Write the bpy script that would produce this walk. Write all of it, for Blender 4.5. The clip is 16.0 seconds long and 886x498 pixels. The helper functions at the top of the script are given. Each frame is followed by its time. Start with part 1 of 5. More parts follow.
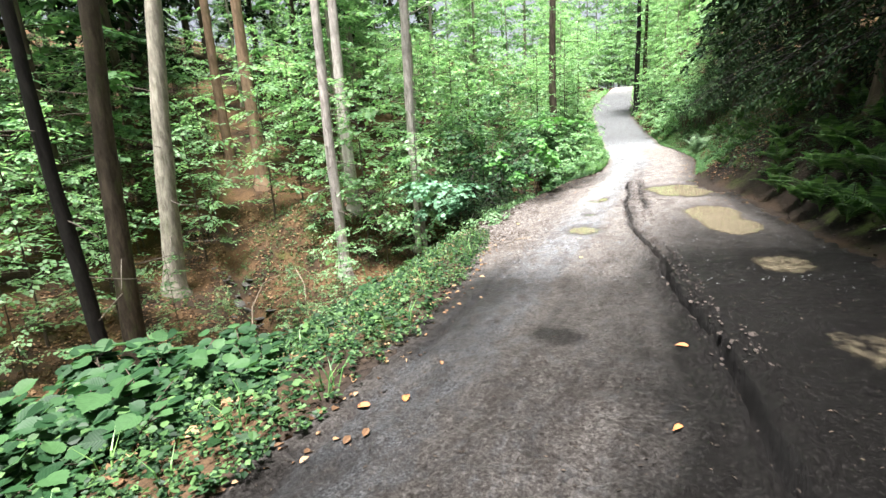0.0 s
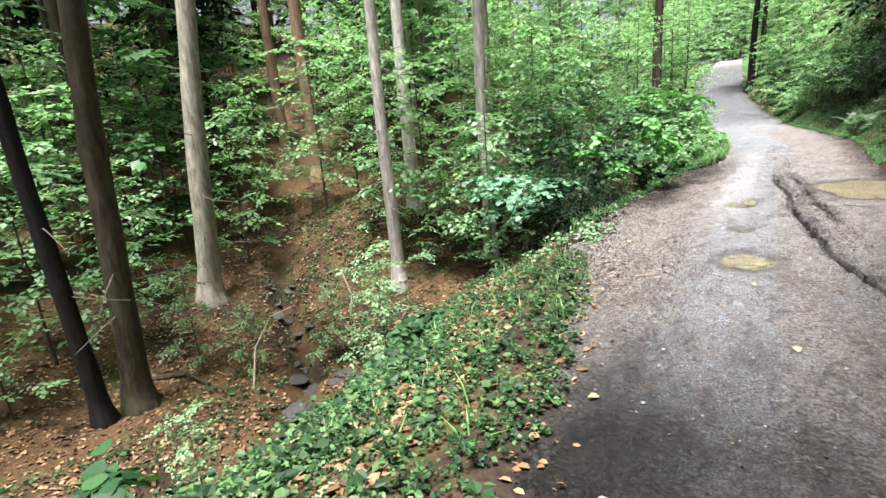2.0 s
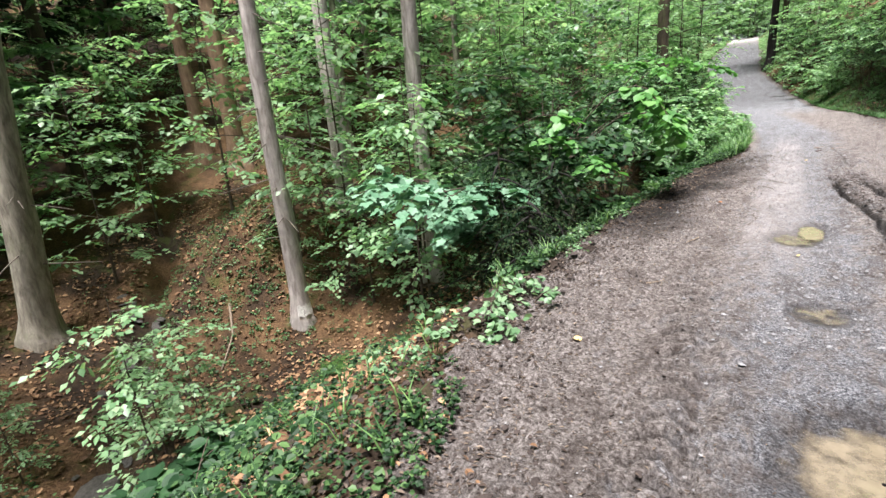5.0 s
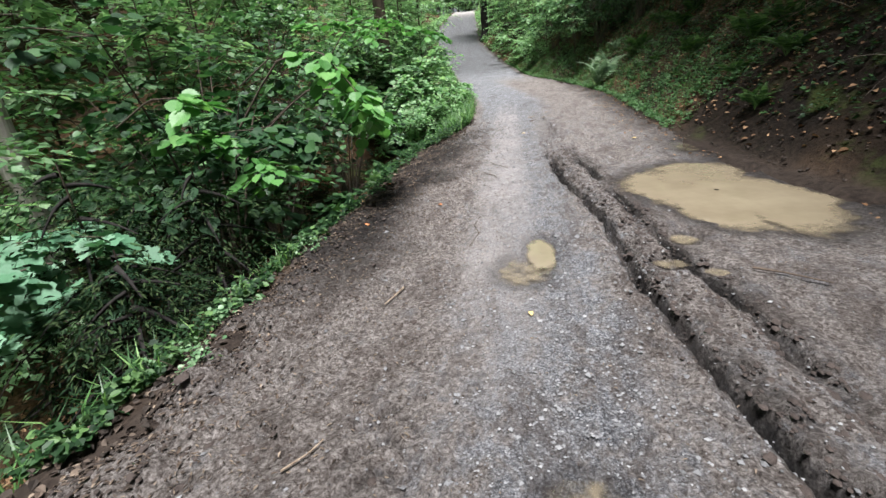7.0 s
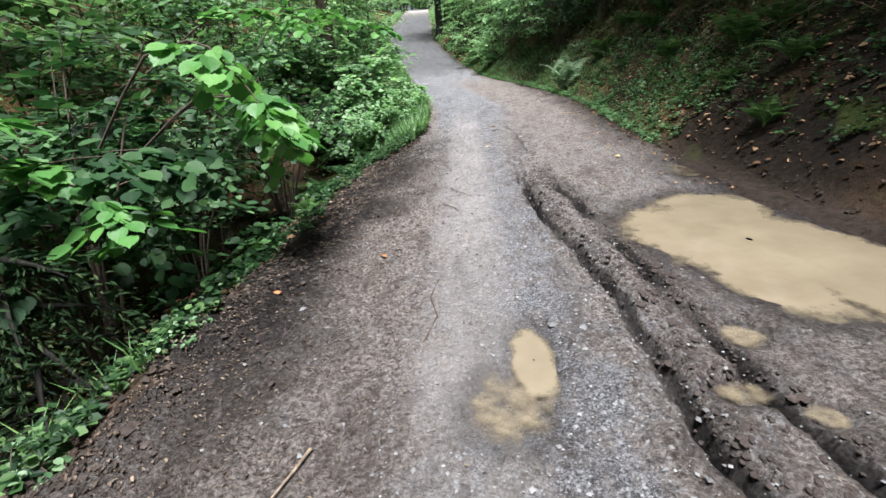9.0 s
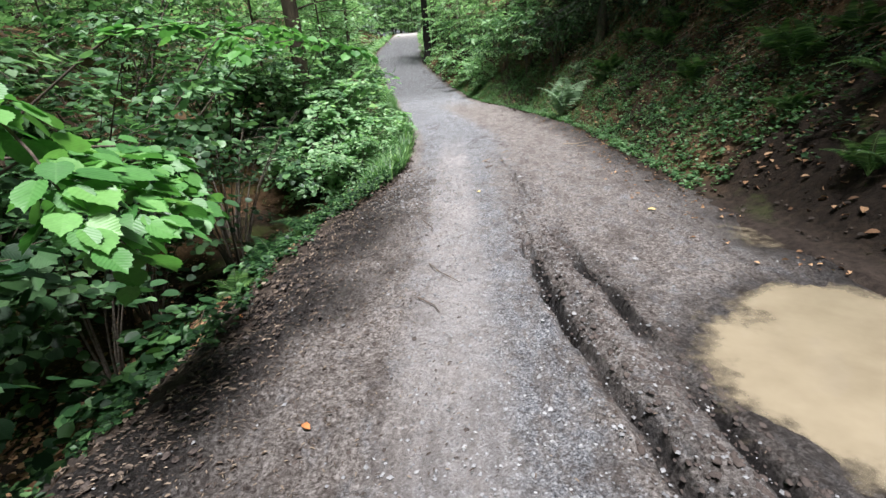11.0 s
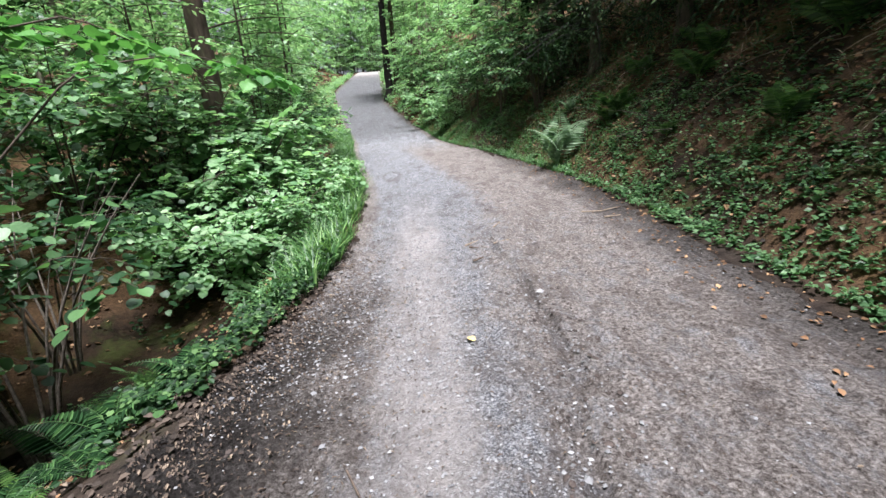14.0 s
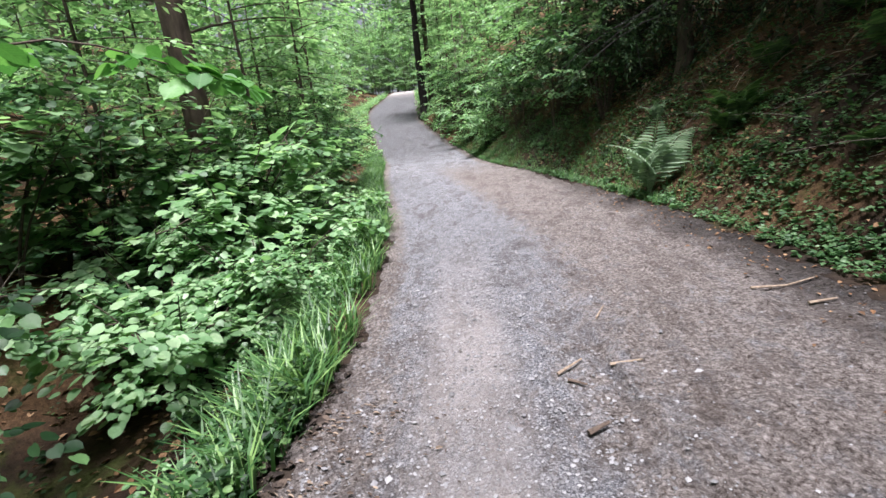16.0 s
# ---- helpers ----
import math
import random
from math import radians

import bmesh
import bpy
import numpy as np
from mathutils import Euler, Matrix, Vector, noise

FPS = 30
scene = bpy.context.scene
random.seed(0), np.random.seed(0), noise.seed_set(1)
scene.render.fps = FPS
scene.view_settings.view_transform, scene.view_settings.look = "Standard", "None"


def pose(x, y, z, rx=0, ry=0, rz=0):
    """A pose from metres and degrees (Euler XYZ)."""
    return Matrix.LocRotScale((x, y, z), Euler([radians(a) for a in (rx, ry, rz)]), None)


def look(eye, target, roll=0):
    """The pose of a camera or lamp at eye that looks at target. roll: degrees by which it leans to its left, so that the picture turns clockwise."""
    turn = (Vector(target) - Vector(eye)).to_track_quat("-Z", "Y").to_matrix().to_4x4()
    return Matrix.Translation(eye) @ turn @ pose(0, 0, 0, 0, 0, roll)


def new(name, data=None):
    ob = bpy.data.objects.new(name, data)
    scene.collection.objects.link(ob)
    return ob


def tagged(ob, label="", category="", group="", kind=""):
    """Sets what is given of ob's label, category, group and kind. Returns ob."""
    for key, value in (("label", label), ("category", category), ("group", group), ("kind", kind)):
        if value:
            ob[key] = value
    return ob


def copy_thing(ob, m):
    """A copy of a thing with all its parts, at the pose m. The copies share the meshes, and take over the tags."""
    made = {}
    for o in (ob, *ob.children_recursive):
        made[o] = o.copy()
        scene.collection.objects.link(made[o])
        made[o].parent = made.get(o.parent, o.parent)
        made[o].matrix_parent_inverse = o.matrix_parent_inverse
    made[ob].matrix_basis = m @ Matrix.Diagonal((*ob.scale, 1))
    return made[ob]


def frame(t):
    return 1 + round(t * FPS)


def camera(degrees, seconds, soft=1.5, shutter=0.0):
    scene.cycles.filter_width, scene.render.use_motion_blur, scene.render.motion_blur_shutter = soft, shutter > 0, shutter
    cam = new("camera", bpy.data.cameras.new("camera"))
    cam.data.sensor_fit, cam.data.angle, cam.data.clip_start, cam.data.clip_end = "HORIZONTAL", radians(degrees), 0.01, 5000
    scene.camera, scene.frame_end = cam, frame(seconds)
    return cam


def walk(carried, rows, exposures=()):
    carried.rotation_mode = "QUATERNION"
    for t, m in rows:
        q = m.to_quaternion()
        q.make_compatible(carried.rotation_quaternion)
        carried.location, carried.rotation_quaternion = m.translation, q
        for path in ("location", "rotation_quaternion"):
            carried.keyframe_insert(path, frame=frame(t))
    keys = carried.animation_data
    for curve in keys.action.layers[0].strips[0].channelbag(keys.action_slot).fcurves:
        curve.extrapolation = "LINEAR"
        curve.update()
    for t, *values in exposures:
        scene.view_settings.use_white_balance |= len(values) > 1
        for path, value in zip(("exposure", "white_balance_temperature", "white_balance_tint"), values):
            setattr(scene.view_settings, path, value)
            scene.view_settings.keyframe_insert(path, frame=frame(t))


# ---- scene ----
cam = camera(86.8, 16.0)
EXPOSURES = [(0.0, 2.72, 6300, 10), (1.0, 2.46, 6250, 11), (2.0, 2.4, 6250, 11), (3.2, 2.38, 6300, 13), (5.5, 1.9, 6300, 16), (7.0, 1.66, 6150, 12), (8.0, 1.78, 6100, 12), (11.0, 1.76, 6100, 13), (13.0, 1.9, 6050, 16), (14.5, 1.95, 6000, 15), (16.0, 1.86, 6100, 20)]
PATH = [
    (0, (2.022, -2.365, 2.094), (1.183, -0.613, 1.618), -3.7),
    (0.5, (1.632, -1.614, 2.03), (0.665, 0.067, 1.54), -4.2),
    (1, (1.285, -0.88, 1.998), (0.263, 0.767, 1.506), -4.5),
    (1.5, (0.948, -0.179, 2.002), (-0.121, 1.436, 1.503), -4.6),
    (2, (0.701, 0.526, 1.97), (-0.41, 2.109, 1.459), -4.6),
    (2.5, (0.569, 1.244, 1.953), (-0.57, 2.802, 1.428), -4.8),
    (3, (0.462, 1.973, 1.885), (-0.689, 3.518, 1.347), -5.0),
    (3.2, (0.442, 2.279, 1.883), (-0.713, 3.821, 1.344), -5.1),
    (5.3, (0.032, 5.429, 1.661), (-1.08, 6.987, 1.081), -4.2),
    (5.5, (0.024, 5.727, 1.685), (-1.071, 7.296, 1.103), -4.3),
    (6, (0.077, 6.472, 1.642), (-0.846, 8.142, 1.042), -5.3),
    (6.5, (0.059, 7.216, 1.607), (-0.56, 8.996, 0.935), -5.9),
    (7, (0.218, 7.894, 1.59), (-0.051, 9.727, 0.837), -5.1),
    (7.5, (0.274, 8.478, 1.615), (0.175, 10.317, 0.834), -4.1),
    (8, (0.132, 8.968, 1.614), (0.045, 10.81, 0.839), -3.8),
    (8.2, (0.118, 9.092, 1.61), (0.034, 10.935, 0.836), -3.7),
    (10.3, (0.296, 10.434, 1.548), (0.198, 12.294, 0.819), -4.0),
    (10.5, (0.312, 10.699, 1.547), (0.222, 12.564, 0.829), -4.1),
    (11, (0.269, 11.291, 1.597), (0.213, 13.166, 0.903), -4.3),
    (11.5, (0.173, 11.856, 1.575), (0.158, 13.741, 0.907), -4.4),
    (12, (0.193, 12.43, 1.574), (0.233, 14.321, 0.923), -4.5),
    (12.5, (0.154, 13.024, 1.565), (0.255, 14.92, 0.937), -4.1),
    (13, (0.183, 13.533, 1.55), (0.311, 15.439, 0.956), -3.9),
    (13.5, (0.295, 14.134, 1.619), (0.429, 16.045, 1.042), -3.8),
    (14, (0.334, 14.758, 1.581), (0.429, 16.675, 1.018), -4.2),
    (14.5, (0.316, 15.455, 1.516), (0.348, 17.377, 0.963), -4.8),
    (15, (0.222, 16.172, 1.527), (0.202, 18.099, 0.992), -5.5),
    (15.5, (0.224, 16.796, 1.536), (0.163, 18.73, 1.031), -6.0),
    (16, (0.319, 17.442, 1.55), (0.262, 19.382, 1.069), -6.2),
]
walk(cam, [(t, look(e, g, r)) for t, e, g, r in PATH], EXPOSURES)

# ---- daylight under an overcast sky ----
world = bpy.data.worlds.new("overcast_sky")
scene.world = world
world.use_nodes = True
wn = world.node_tree
sky = wn.nodes.new("ShaderNodeTexSky")
sky.sky_type, sky.sun_disc = "NISHITA", False
sky.sun_elevation, sky.sun_rotation = radians(77), radians(177)
sky.air_density, sky.dust_density = 1.0, 3.0
background = wn.nodes["Background"]
background.inputs["Strength"].default_value = 0.03
veil = wn.nodes.new("ShaderNodeHueSaturation")
veil.inputs["Saturation"].default_value = 0.3
wn.links.new(sky.outputs["Color"], veil.inputs["Color"])
wn.links.new(veil.outputs["Color"], background.inputs["Color"])
sun = new("sun", bpy.data.lights.new("sun", "SUN"))
sun.data.energy, sun.data.angle, sun.data.color = 3.9, radians(20), (1.0, 0.97, 0.92)
sun.matrix_world = look((0.5, 3, 40), (0, 12, 0))



# ---- materials ----
def material(name, rough=0.8, spec=0.3):
    m = bpy.data.materials.new(name)
    m.use_nodes = True
    nt = m.node_tree
    bsdf = nt.nodes["Principled BSDF"]
    bsdf.inputs["Roughness"].default_value = rough
    bsdf.inputs["Specular IOR Level"].default_value = spec
    return m, nt, bsdf


def ramp(nt, factor, stops):
    n = nt.nodes.new("ShaderNodeValToRGB")
    e = n.color_ramp.elements
    while len(e) < len(stops):
        e.new(0.5)
    for k, (p, c) in enumerate(stops):
        e[k].position, e[k].color = p, (*c, 1)
    nt.links.new(factor, n.inputs["Fac"])
    return n.outputs["Color"]


def noise_tex(nt, scale, detail=4, rough=0.6, stretch=None, distort=0.0):
    n = nt.nodes.new("ShaderNodeTexNoise")
    n.inputs["Scale"].default_value, n.inputs["Detail"].default_value = scale, detail
    n.inputs["Roughness"].default_value, n.inputs["Distortion"].default_value = rough, distort
    co = nt.nodes.new("ShaderNodeTexCoord")
    out = co.outputs["Object"]
    if stretch:
        mp = nt.nodes.new("ShaderNodeMapping")
        mp.inputs["Scale"].default_value = stretch
        nt.links.new(out, mp.inputs["Vector"])
        out = mp.outputs["Vector"]
    nt.links.new(out, n.inputs["Vector"])
    return n.outputs["Fac"]


def mix(nt, factor, a, b, mode="MIX"):
    n = nt.nodes.new("ShaderNodeMix")
    n.data_type, n.blend_type = "RGBA", mode
    for socket, v in ((n.inputs[0], factor), (n.inputs[6], a), (n.inputs[7], b)):
        if hasattr(v, "is_linked"):
            nt.links.new(v, socket)
        elif isinstance(v, (int, float)):
            socket.default_value = v
        else:
            socket.default_value = (*v, 1)
    return n.outputs[2]


def maths(nt, op, a, b=0.5, clamp=False):
    n = nt.nodes.new("ShaderNodeMath")
    n.operation, n.use_clamp = op, clamp
    for socket, v in ((n.inputs[0], a), (n.inputs[1], b)):
        if hasattr(v, "is_linked"):
            nt.links.new(v, socket)
        else:
            socket.default_value = v
    return n.outputs[0]


def steps(nt, v, lo, hi):
    n = nt.nodes.new("ShaderNodeMapRange")
    n.interpolation_type = "SMOOTHSTEP"
    n.inputs["From Min"].default_value, n.inputs["From Max"].default_value = lo, hi
    nt.links.new(v, n.inputs["Value"])
    return n.outputs["Result"]


def relief(nt, bsdf, height, strength, distance):
    n = nt.nodes.new("ShaderNodeBump")
    n.inputs["Strength"].default_value, n.inputs["Distance"].default_value = strength, distance
    nt.links.new(height, n.inputs["Height"])
    nt.links.new(n.outputs["Normal"], bsdf.inputs["Normal"])


def attribute(nt, name):
    n = nt.nodes.new("ShaderNodeAttribute")
    n.attribute_name = name
    return n.outputs["Fac"]


def island(nt):
    return nt.nodes.new("ShaderNodeNewGeometry").outputs["Random Per Island"]


def leaf_material(name, dark, mid, light, through_light=0.4, rough=0.45, spec=0.4, veins=False):
    """Thin leaves: each takes its own green, lets light through and shines a little."""
    m, nt, bsdf = material(name, rough, spec)
    col = ramp(nt, island(nt), [(0.0, dark), (0.55, mid), (1.0, light)])
    grain = noise_tex(nt, 40, 2)
    col = mix(nt, 0.35, col, ramp(nt, grain, [(0.3, (0.5, 0.5, 0.5)), (0.7, (1, 1, 1))]), "MULTIPLY")
    if veins:
        rib, along = attribute(nt, "rib"), attribute(nt, "along")
        side = maths(nt, "SINE", maths(nt, "MULTIPLY", maths(nt, "SUBTRACT", along, maths(nt, "MULTIPLY", rib, 0.8)), 48.0))
        line = maths(nt, "MAXIMUM", steps(nt, side, 0.8, 1.0), steps(nt, rib, 0.035, 0.01))
        col = mix(nt, maths(nt, "MULTIPLY", line, 0.14), col, light)
        relief(nt, bsdf, maths(nt, "ADD", side, maths(nt, "MULTIPLY", grain, 1.5)), 0.15, 0.003)
    nt.links.new(col, bsdf.inputs["Base Color"])
    tr = nt.nodes.new("ShaderNodeBsdfTranslucent")
    warm = mix(nt, 1.0, col, (1.0, 1.12, 0.7), "MULTIPLY")
    nt.links.new(warm, tr.inputs["Color"])
    sh = nt.nodes.new("ShaderNodeMixShader")
    sh.inputs[0].default_value = through_light
    nt.links.new(bsdf.outputs[0], sh.inputs[1])
    nt.links.new(tr.outputs[0], sh.inputs[2])
    nt.links.new(sh.outputs[0], nt.nodes["Material Output"].inputs["Surface"])
    return m


def bark_material(name, dark, light, moss=0.0):
    m, nt, bsdf = material(name, 0.9, 0.2)
    plates = noise_tex(nt, 9, 6, 0.7, (1, 1, 0.22), 0.4)
    col = ramp(nt, plates, [(0.3, dark), (0.65, light)])
    patch = noise_tex(nt, 1.6, 5, 0.65)
    col = mix(nt, steps(nt, patch, 0.5, 0.7), col, tuple(0.55 * c for c in light))
    if moss:
        green = noise_tex(nt, 2.3, 4, 0.7, (1, 1, 0.5))
        col = mix(nt, maths(nt, "MULTIPLY", steps(nt, green, 0.5, 0.75), moss), col, (0.09, 0.12, 0.035))
    nt.links.new(col, bsdf.inputs["Base Color"])
    relief(nt, bsdf, plates, 0.8, 0.03)
    return m


def soil_material():
    m, nt, bsdf = material("forest_soil", 0.95, 0.15)
    big, fine = noise_tex(nt, 0.5, 5, 0.6), noise_tex(nt, 14, 6, 0.7)
    litter = ramp(nt, noise_tex(nt, 22, 4, 0.75, None, 1.0),
                  [(0.28, (0.025, 0.015, 0.009)), (0.5, (0.105, 0.061, 0.031)), (0.75, (0.23, 0.14, 0.073))])
    earth = ramp(nt, fine, [(0.3, (0.009, 0.007, 0.005)), (0.7, (0.045, 0.030, 0.020))])
    col = mix(nt, steps(nt, big, 0.38, 0.62), earth, litter)
    # near-black soil colour carries the shade of ditch and bank
    col = mix(nt, maths(nt, "MULTIPLY", attribute(nt, "bare_shade"), 0.95), col, ramp(nt, fine, [(0.32, (0.003, 0.002, 0.0015)), (0.55, (0.009, 0.0065, 0.0047)), (0.78, (0.028, 0.020, 0.014))]))
    moss = noise_tex(nt, 1.1, 6, 0.7)
    col = mix(nt, maths(nt, "MULTIPLY", steps(nt, moss, 0.52, 0.66), 0.6), col, (0.045, 0.065, 0.014))
    mud = attribute(nt, "verge")
    col = mix(nt, mud, col, ramp(nt, fine, [(0.3, (0.010, 0.007, 0.006)), (0.7, (0.045, 0.034, 0.027))]))
    nt.links.new(col, bsdf.inputs["Base Color"])
    relief(nt, bsdf, fine, 0.9, 0.05)
    return m


def road_material():
    """Trodden gravel and mud: 'mud' tells brown earth from grey stone, a second mask sodden ground and painted shade.
    """
    m, nt, bsdf = material("gravel_road", 0.8, 0.1)
    mud, wet_shade, pale = attribute(nt, "mud"), attribute(nt, "wet_shade"), attribute(nt, "pale")
    grit, fine = noise_tex(nt, 70, 5, 0.85), noise_tex(nt, 38, 6, 0.8, None, 0.5)
    mid = noise_tex(nt, 7, 7, 0.75, (1, 0.6, 1), 0.6)
    stone = ramp(nt, grit, [(0.40, (0.035, 0.036, 0.04)), (0.51, (0.185, 0.19, 0.21)), (0.61, (0.48, 0.485, 0.50))])
    earth = ramp(nt, fine, [(0.37, (0.04, 0.029, 0.025)), (0.51, (0.197, 0.174, 0.161)), (0.65, (0.41, 0.375, 0.355))])
    lift = maths(nt, "ADD", mud, maths(nt, "MULTIPLY", maths(nt, "SUBTRACT", mid, 0.5), 2.2))
    col = mix(nt, steps(nt, lift, 0.1, 0.8), stone, earth)
    # pale wheel lane; at the far end this paints sunlit brightness
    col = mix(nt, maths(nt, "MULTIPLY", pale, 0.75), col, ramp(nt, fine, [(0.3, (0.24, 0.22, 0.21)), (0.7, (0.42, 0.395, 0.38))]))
    blot = noise_tex(nt, 3.0, 7, 0.75, (1, 0.4, 1), 0.5)
    col = mix(nt, maths(nt, "MULTIPLY", steps(nt, blot, 0.48, 0.62), 0.5), col, (0.062, 0.048, 0.042))
    patch = noise_tex(nt, 13, 6, 0.75, (1, 0.7, 1), 0.8)
    col = mix(nt, 0.7, col, ramp(nt, patch, [(0.38, (0.4, 0.39, 0.38)), (0.5, (0.9, 0.9, 0.9)), (0.62, (1, 1, 1))]), "MULTIPLY")
    crumbs = noise_tex(nt, 26, 5, 0.8, None, 1.5)
    col = mix(nt, maths(nt, "MULTIPLY", steps(nt, crumbs, 0.54, 0.62), 0.65), col, (0.045, 0.034, 0.028))
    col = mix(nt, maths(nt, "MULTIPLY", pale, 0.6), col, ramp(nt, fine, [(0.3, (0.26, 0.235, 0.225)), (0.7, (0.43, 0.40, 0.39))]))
    # sodden ground and painted shade both turn near black
    col = mix(nt, maths(nt, "MULTIPLY", wet_shade, 0.98), col, ramp(nt, fine, [(0.35, (0.004, 0.0035, 0.0035)), (0.55, (0.011, 0.0098, 0.0095)), (0.7, (0.045, 0.04, 0.038))]))
    nt.links.new(col, bsdf.inputs["Base Color"])
    rough = maths(nt, "SUBTRACT", 0.85, maths(nt, "MULTIPLY", wet_shade, 0.35))
    nt.links.new(rough, bsdf.inputs["Roughness"])
    h = maths(nt, "ADD", maths(nt, "MULTIPLY", fine, 0.8), maths(nt, "MULTIPLY", mid, 0.7))
    h = maths(nt, "ADD", h, maths(nt, "MULTIPLY", grit, 0.35))
    relief(nt, bsdf, h, 1.0, 0.045)
    return m


def muddy_water():
    """Cloudy water: opaque where deep, clearer over the shallow shore ('depth')."""
    m, nt, bsdf = material("muddy_water", 0.04, 0.6)
    cloud = noise_tex(nt, 2.5, 4, 0.6)
    nt.links.new(ramp(nt, cloud, [(0.3, (0.15, 0.123, 0.083)), (0.7, (0.20, 0.167, 0.115))]), bsdf.inputs["Base Color"])
    relief(nt, bsdf, noise_tex(nt, 6, 2), 0.04, 0.02)
    depth = maths(nt, "ADD", attribute(nt, "depth"), maths(nt, "MULTIPLY", maths(nt, "SUBTRACT", noise_tex(nt, 9, 5), 0.5), 1.1))
    clear = nt.nodes.new("ShaderNodeBsdfTransparent")
    sh = nt.nodes.new("ShaderNodeMixShader")
    nt.links.new(steps(nt, depth, 0.1, 0.75), sh.inputs[0])
    nt.links.new(clear.outputs[0], sh.inputs[1])
    nt.links.new(bsdf.outputs[0], sh.inputs[2])
    nt.links.new(sh.outputs[0], nt.nodes["Material Output"].inputs["Surface"])
    return m


def plain_material(name, stops, scale=12, rough=0.85, bump=0.3, stretch=None, by_piece=False):
    m, nt, bsdf = material(name, rough, 0.3)
    fac = noise_tex(nt, scale, 5, 0.65, stretch)
    if by_piece:
        fac = maths(nt, "ADD", maths(nt, "MULTIPLY", fac, 0.4), maths(nt, "MULTIPLY", island(nt), 0.6))
    nt.links.new(ramp(nt, fac, stops), bsdf.inputs["Base Color"])
    relief(nt, bsdf, noise_tex(nt, scale * 3, 4, 0.7, stretch), bump, 0.02)
    return m


SOIL, ROAD, WATER = soil_material(), road_material(), muddy_water()
BARK_GREY = bark_material("grey_bark", (0.09, 0.075, 0.06), (0.40, 0.36, 0.30), 0.4)
BARK_PALE = bark_material("pale_bark", (0.20, 0.165, 0.15), (0.62, 0.56, 0.53), 0.2)
BARK_TAN = bark_material("tan_bark", (0.11, 0.07, 0.045), (0.30, 0.20, 0.13), 0.2)
BARK_BROWN = bark_material("brown_bark", (0.025, 0.019, 0.014), (0.10, 0.077, 0.058), 0.6)
BARK_BLACK = bark_material("black_bark", (0.006, 0.005, 0.005), (0.025, 0.022, 0.02))
TWIG = plain_material("twig_bark", [(0.3, (0.025, 0.018, 0.013)), (0.7, (0.11, 0.085, 0.065))], 30)
STEM = plain_material("pale_stem", [(0.3, (0.05, 0.04, 0.032)), (0.7, (0.20, 0.17, 0.14))], 25)
DEADWOOD = plain_material("dead_wood", [(0.3, (0.11, 0.08, 0.058)), (0.7, (0.34, 0.27, 0.20))], 30, 0.85, 0.4)
LEAF = leaf_material("hazel_leaf", (0.043, 0.11, 0.04), (0.094, 0.20, 0.08), (0.19, 0.335, 0.15), 0.42, 0.45, 0.45)
LEAF_MID = leaf_material("shrub_leaf", (0.010, 0.034, 0.012), (0.026, 0.076, 0.027), (0.12, 0.24, 0.088), 0.3, 0.5, 0.35)
LEAF_HAZEL = leaf_material("hazel_wall_leaf", (0.02, 0.055, 0.021), (0.06, 0.14, 0.055), (0.18, 0.325, 0.145), 0.38, 0.45, 0.4)
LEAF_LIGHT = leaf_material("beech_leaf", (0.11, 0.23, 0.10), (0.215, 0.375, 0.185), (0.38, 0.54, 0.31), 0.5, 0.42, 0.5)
LEAF_VEINED = leaf_material("veined_leaf", (0.045, 0.15, 0.035), (0.10, 0.26, 0.065), (0.17, 0.36, 0.10), 0.38, 0.45, 0.4, True)
LEAF_WEED = leaf_material("weed_leaf", (0.008, 0.029, 0.011), (0.021, 0.064, 0.023), (0.065, 0.14, 0.05), 0.3, 0.55, 0.25, True)
# darker leaf copy: the shade of ditch and bank is in its colour
LEAF_SHADED = leaf_material("shaded_leaf", (0.007, 0.025, 0.009), (0.024, 0.07, 0.022), (0.08, 0.17, 0.055), 0.3, 0.5, 0.3)
LEAF_BLUE = leaf_material("maple_leaf", (0.05, 0.14, 0.07), (0.12, 0.25, 0.145), (0.20, 0.34, 0.225), 0.25, 0.55, 0.25)
NEEDLE = leaf_material("spruce_needle", (0.005, 0.014, 0.006), (0.015, 0.036, 0.013), (0.05, 0.075, 0.03), 0.06, 0.8, 0.1)
HERB = leaf_material("herb_leaf", (0.006, 0.022, 0.007), (0.023, 0.064, 0.02), (0.115, 0.21, 0.07), 0.3, 0.55, 0.3)
GRASS = leaf_material("grass_blade", (0.02, 0.065, 0.018), (0.065, 0.16, 0.045), (0.2, 0.34, 0.11), 0.33)
FERN = leaf_material("fern_frond", (0.022, 0.06, 0.014), (0.052, 0.12, 0.028), (0.12, 0.22, 0.06), 0.35)
FERN_PALE = leaf_material("pale_fern_frond", (0.17, 0.27, 0.16), (0.27, 0.39, 0.25), (0.40, 0.52, 0.36), 0.3)
LEAF_DUSTY = leaf_material("dusty_leaf", (0.07, 0.15, 0.065), (0.13, 0.24, 0.115), (0.24, 0.36, 0.2), 0.3)
LITTER = plain_material("dry_leaf", [(0.1, (0.045, 0.026, 0.014)), (0.5, (0.16, 0.085, 0.042)), (0.95, (0.46, 0.30, 0.17))], 25, 0.75, 0.3, None, True)
ORANGE = plain_material("orange_leaf", [(0.2, (0.20, 0.07, 0.025)), (0.8, (0.42, 0.17, 0.06))], 30, 0.6, 0.3)
STONE = plain_material("road_stone", [(0.1, (0.08, 0.078, 0.08)), (0.6, (0.19, 0.19, 0.195)), (0.97, (0.32, 0.315, 0.31))], 18, 0.8, 0.3, None, True)
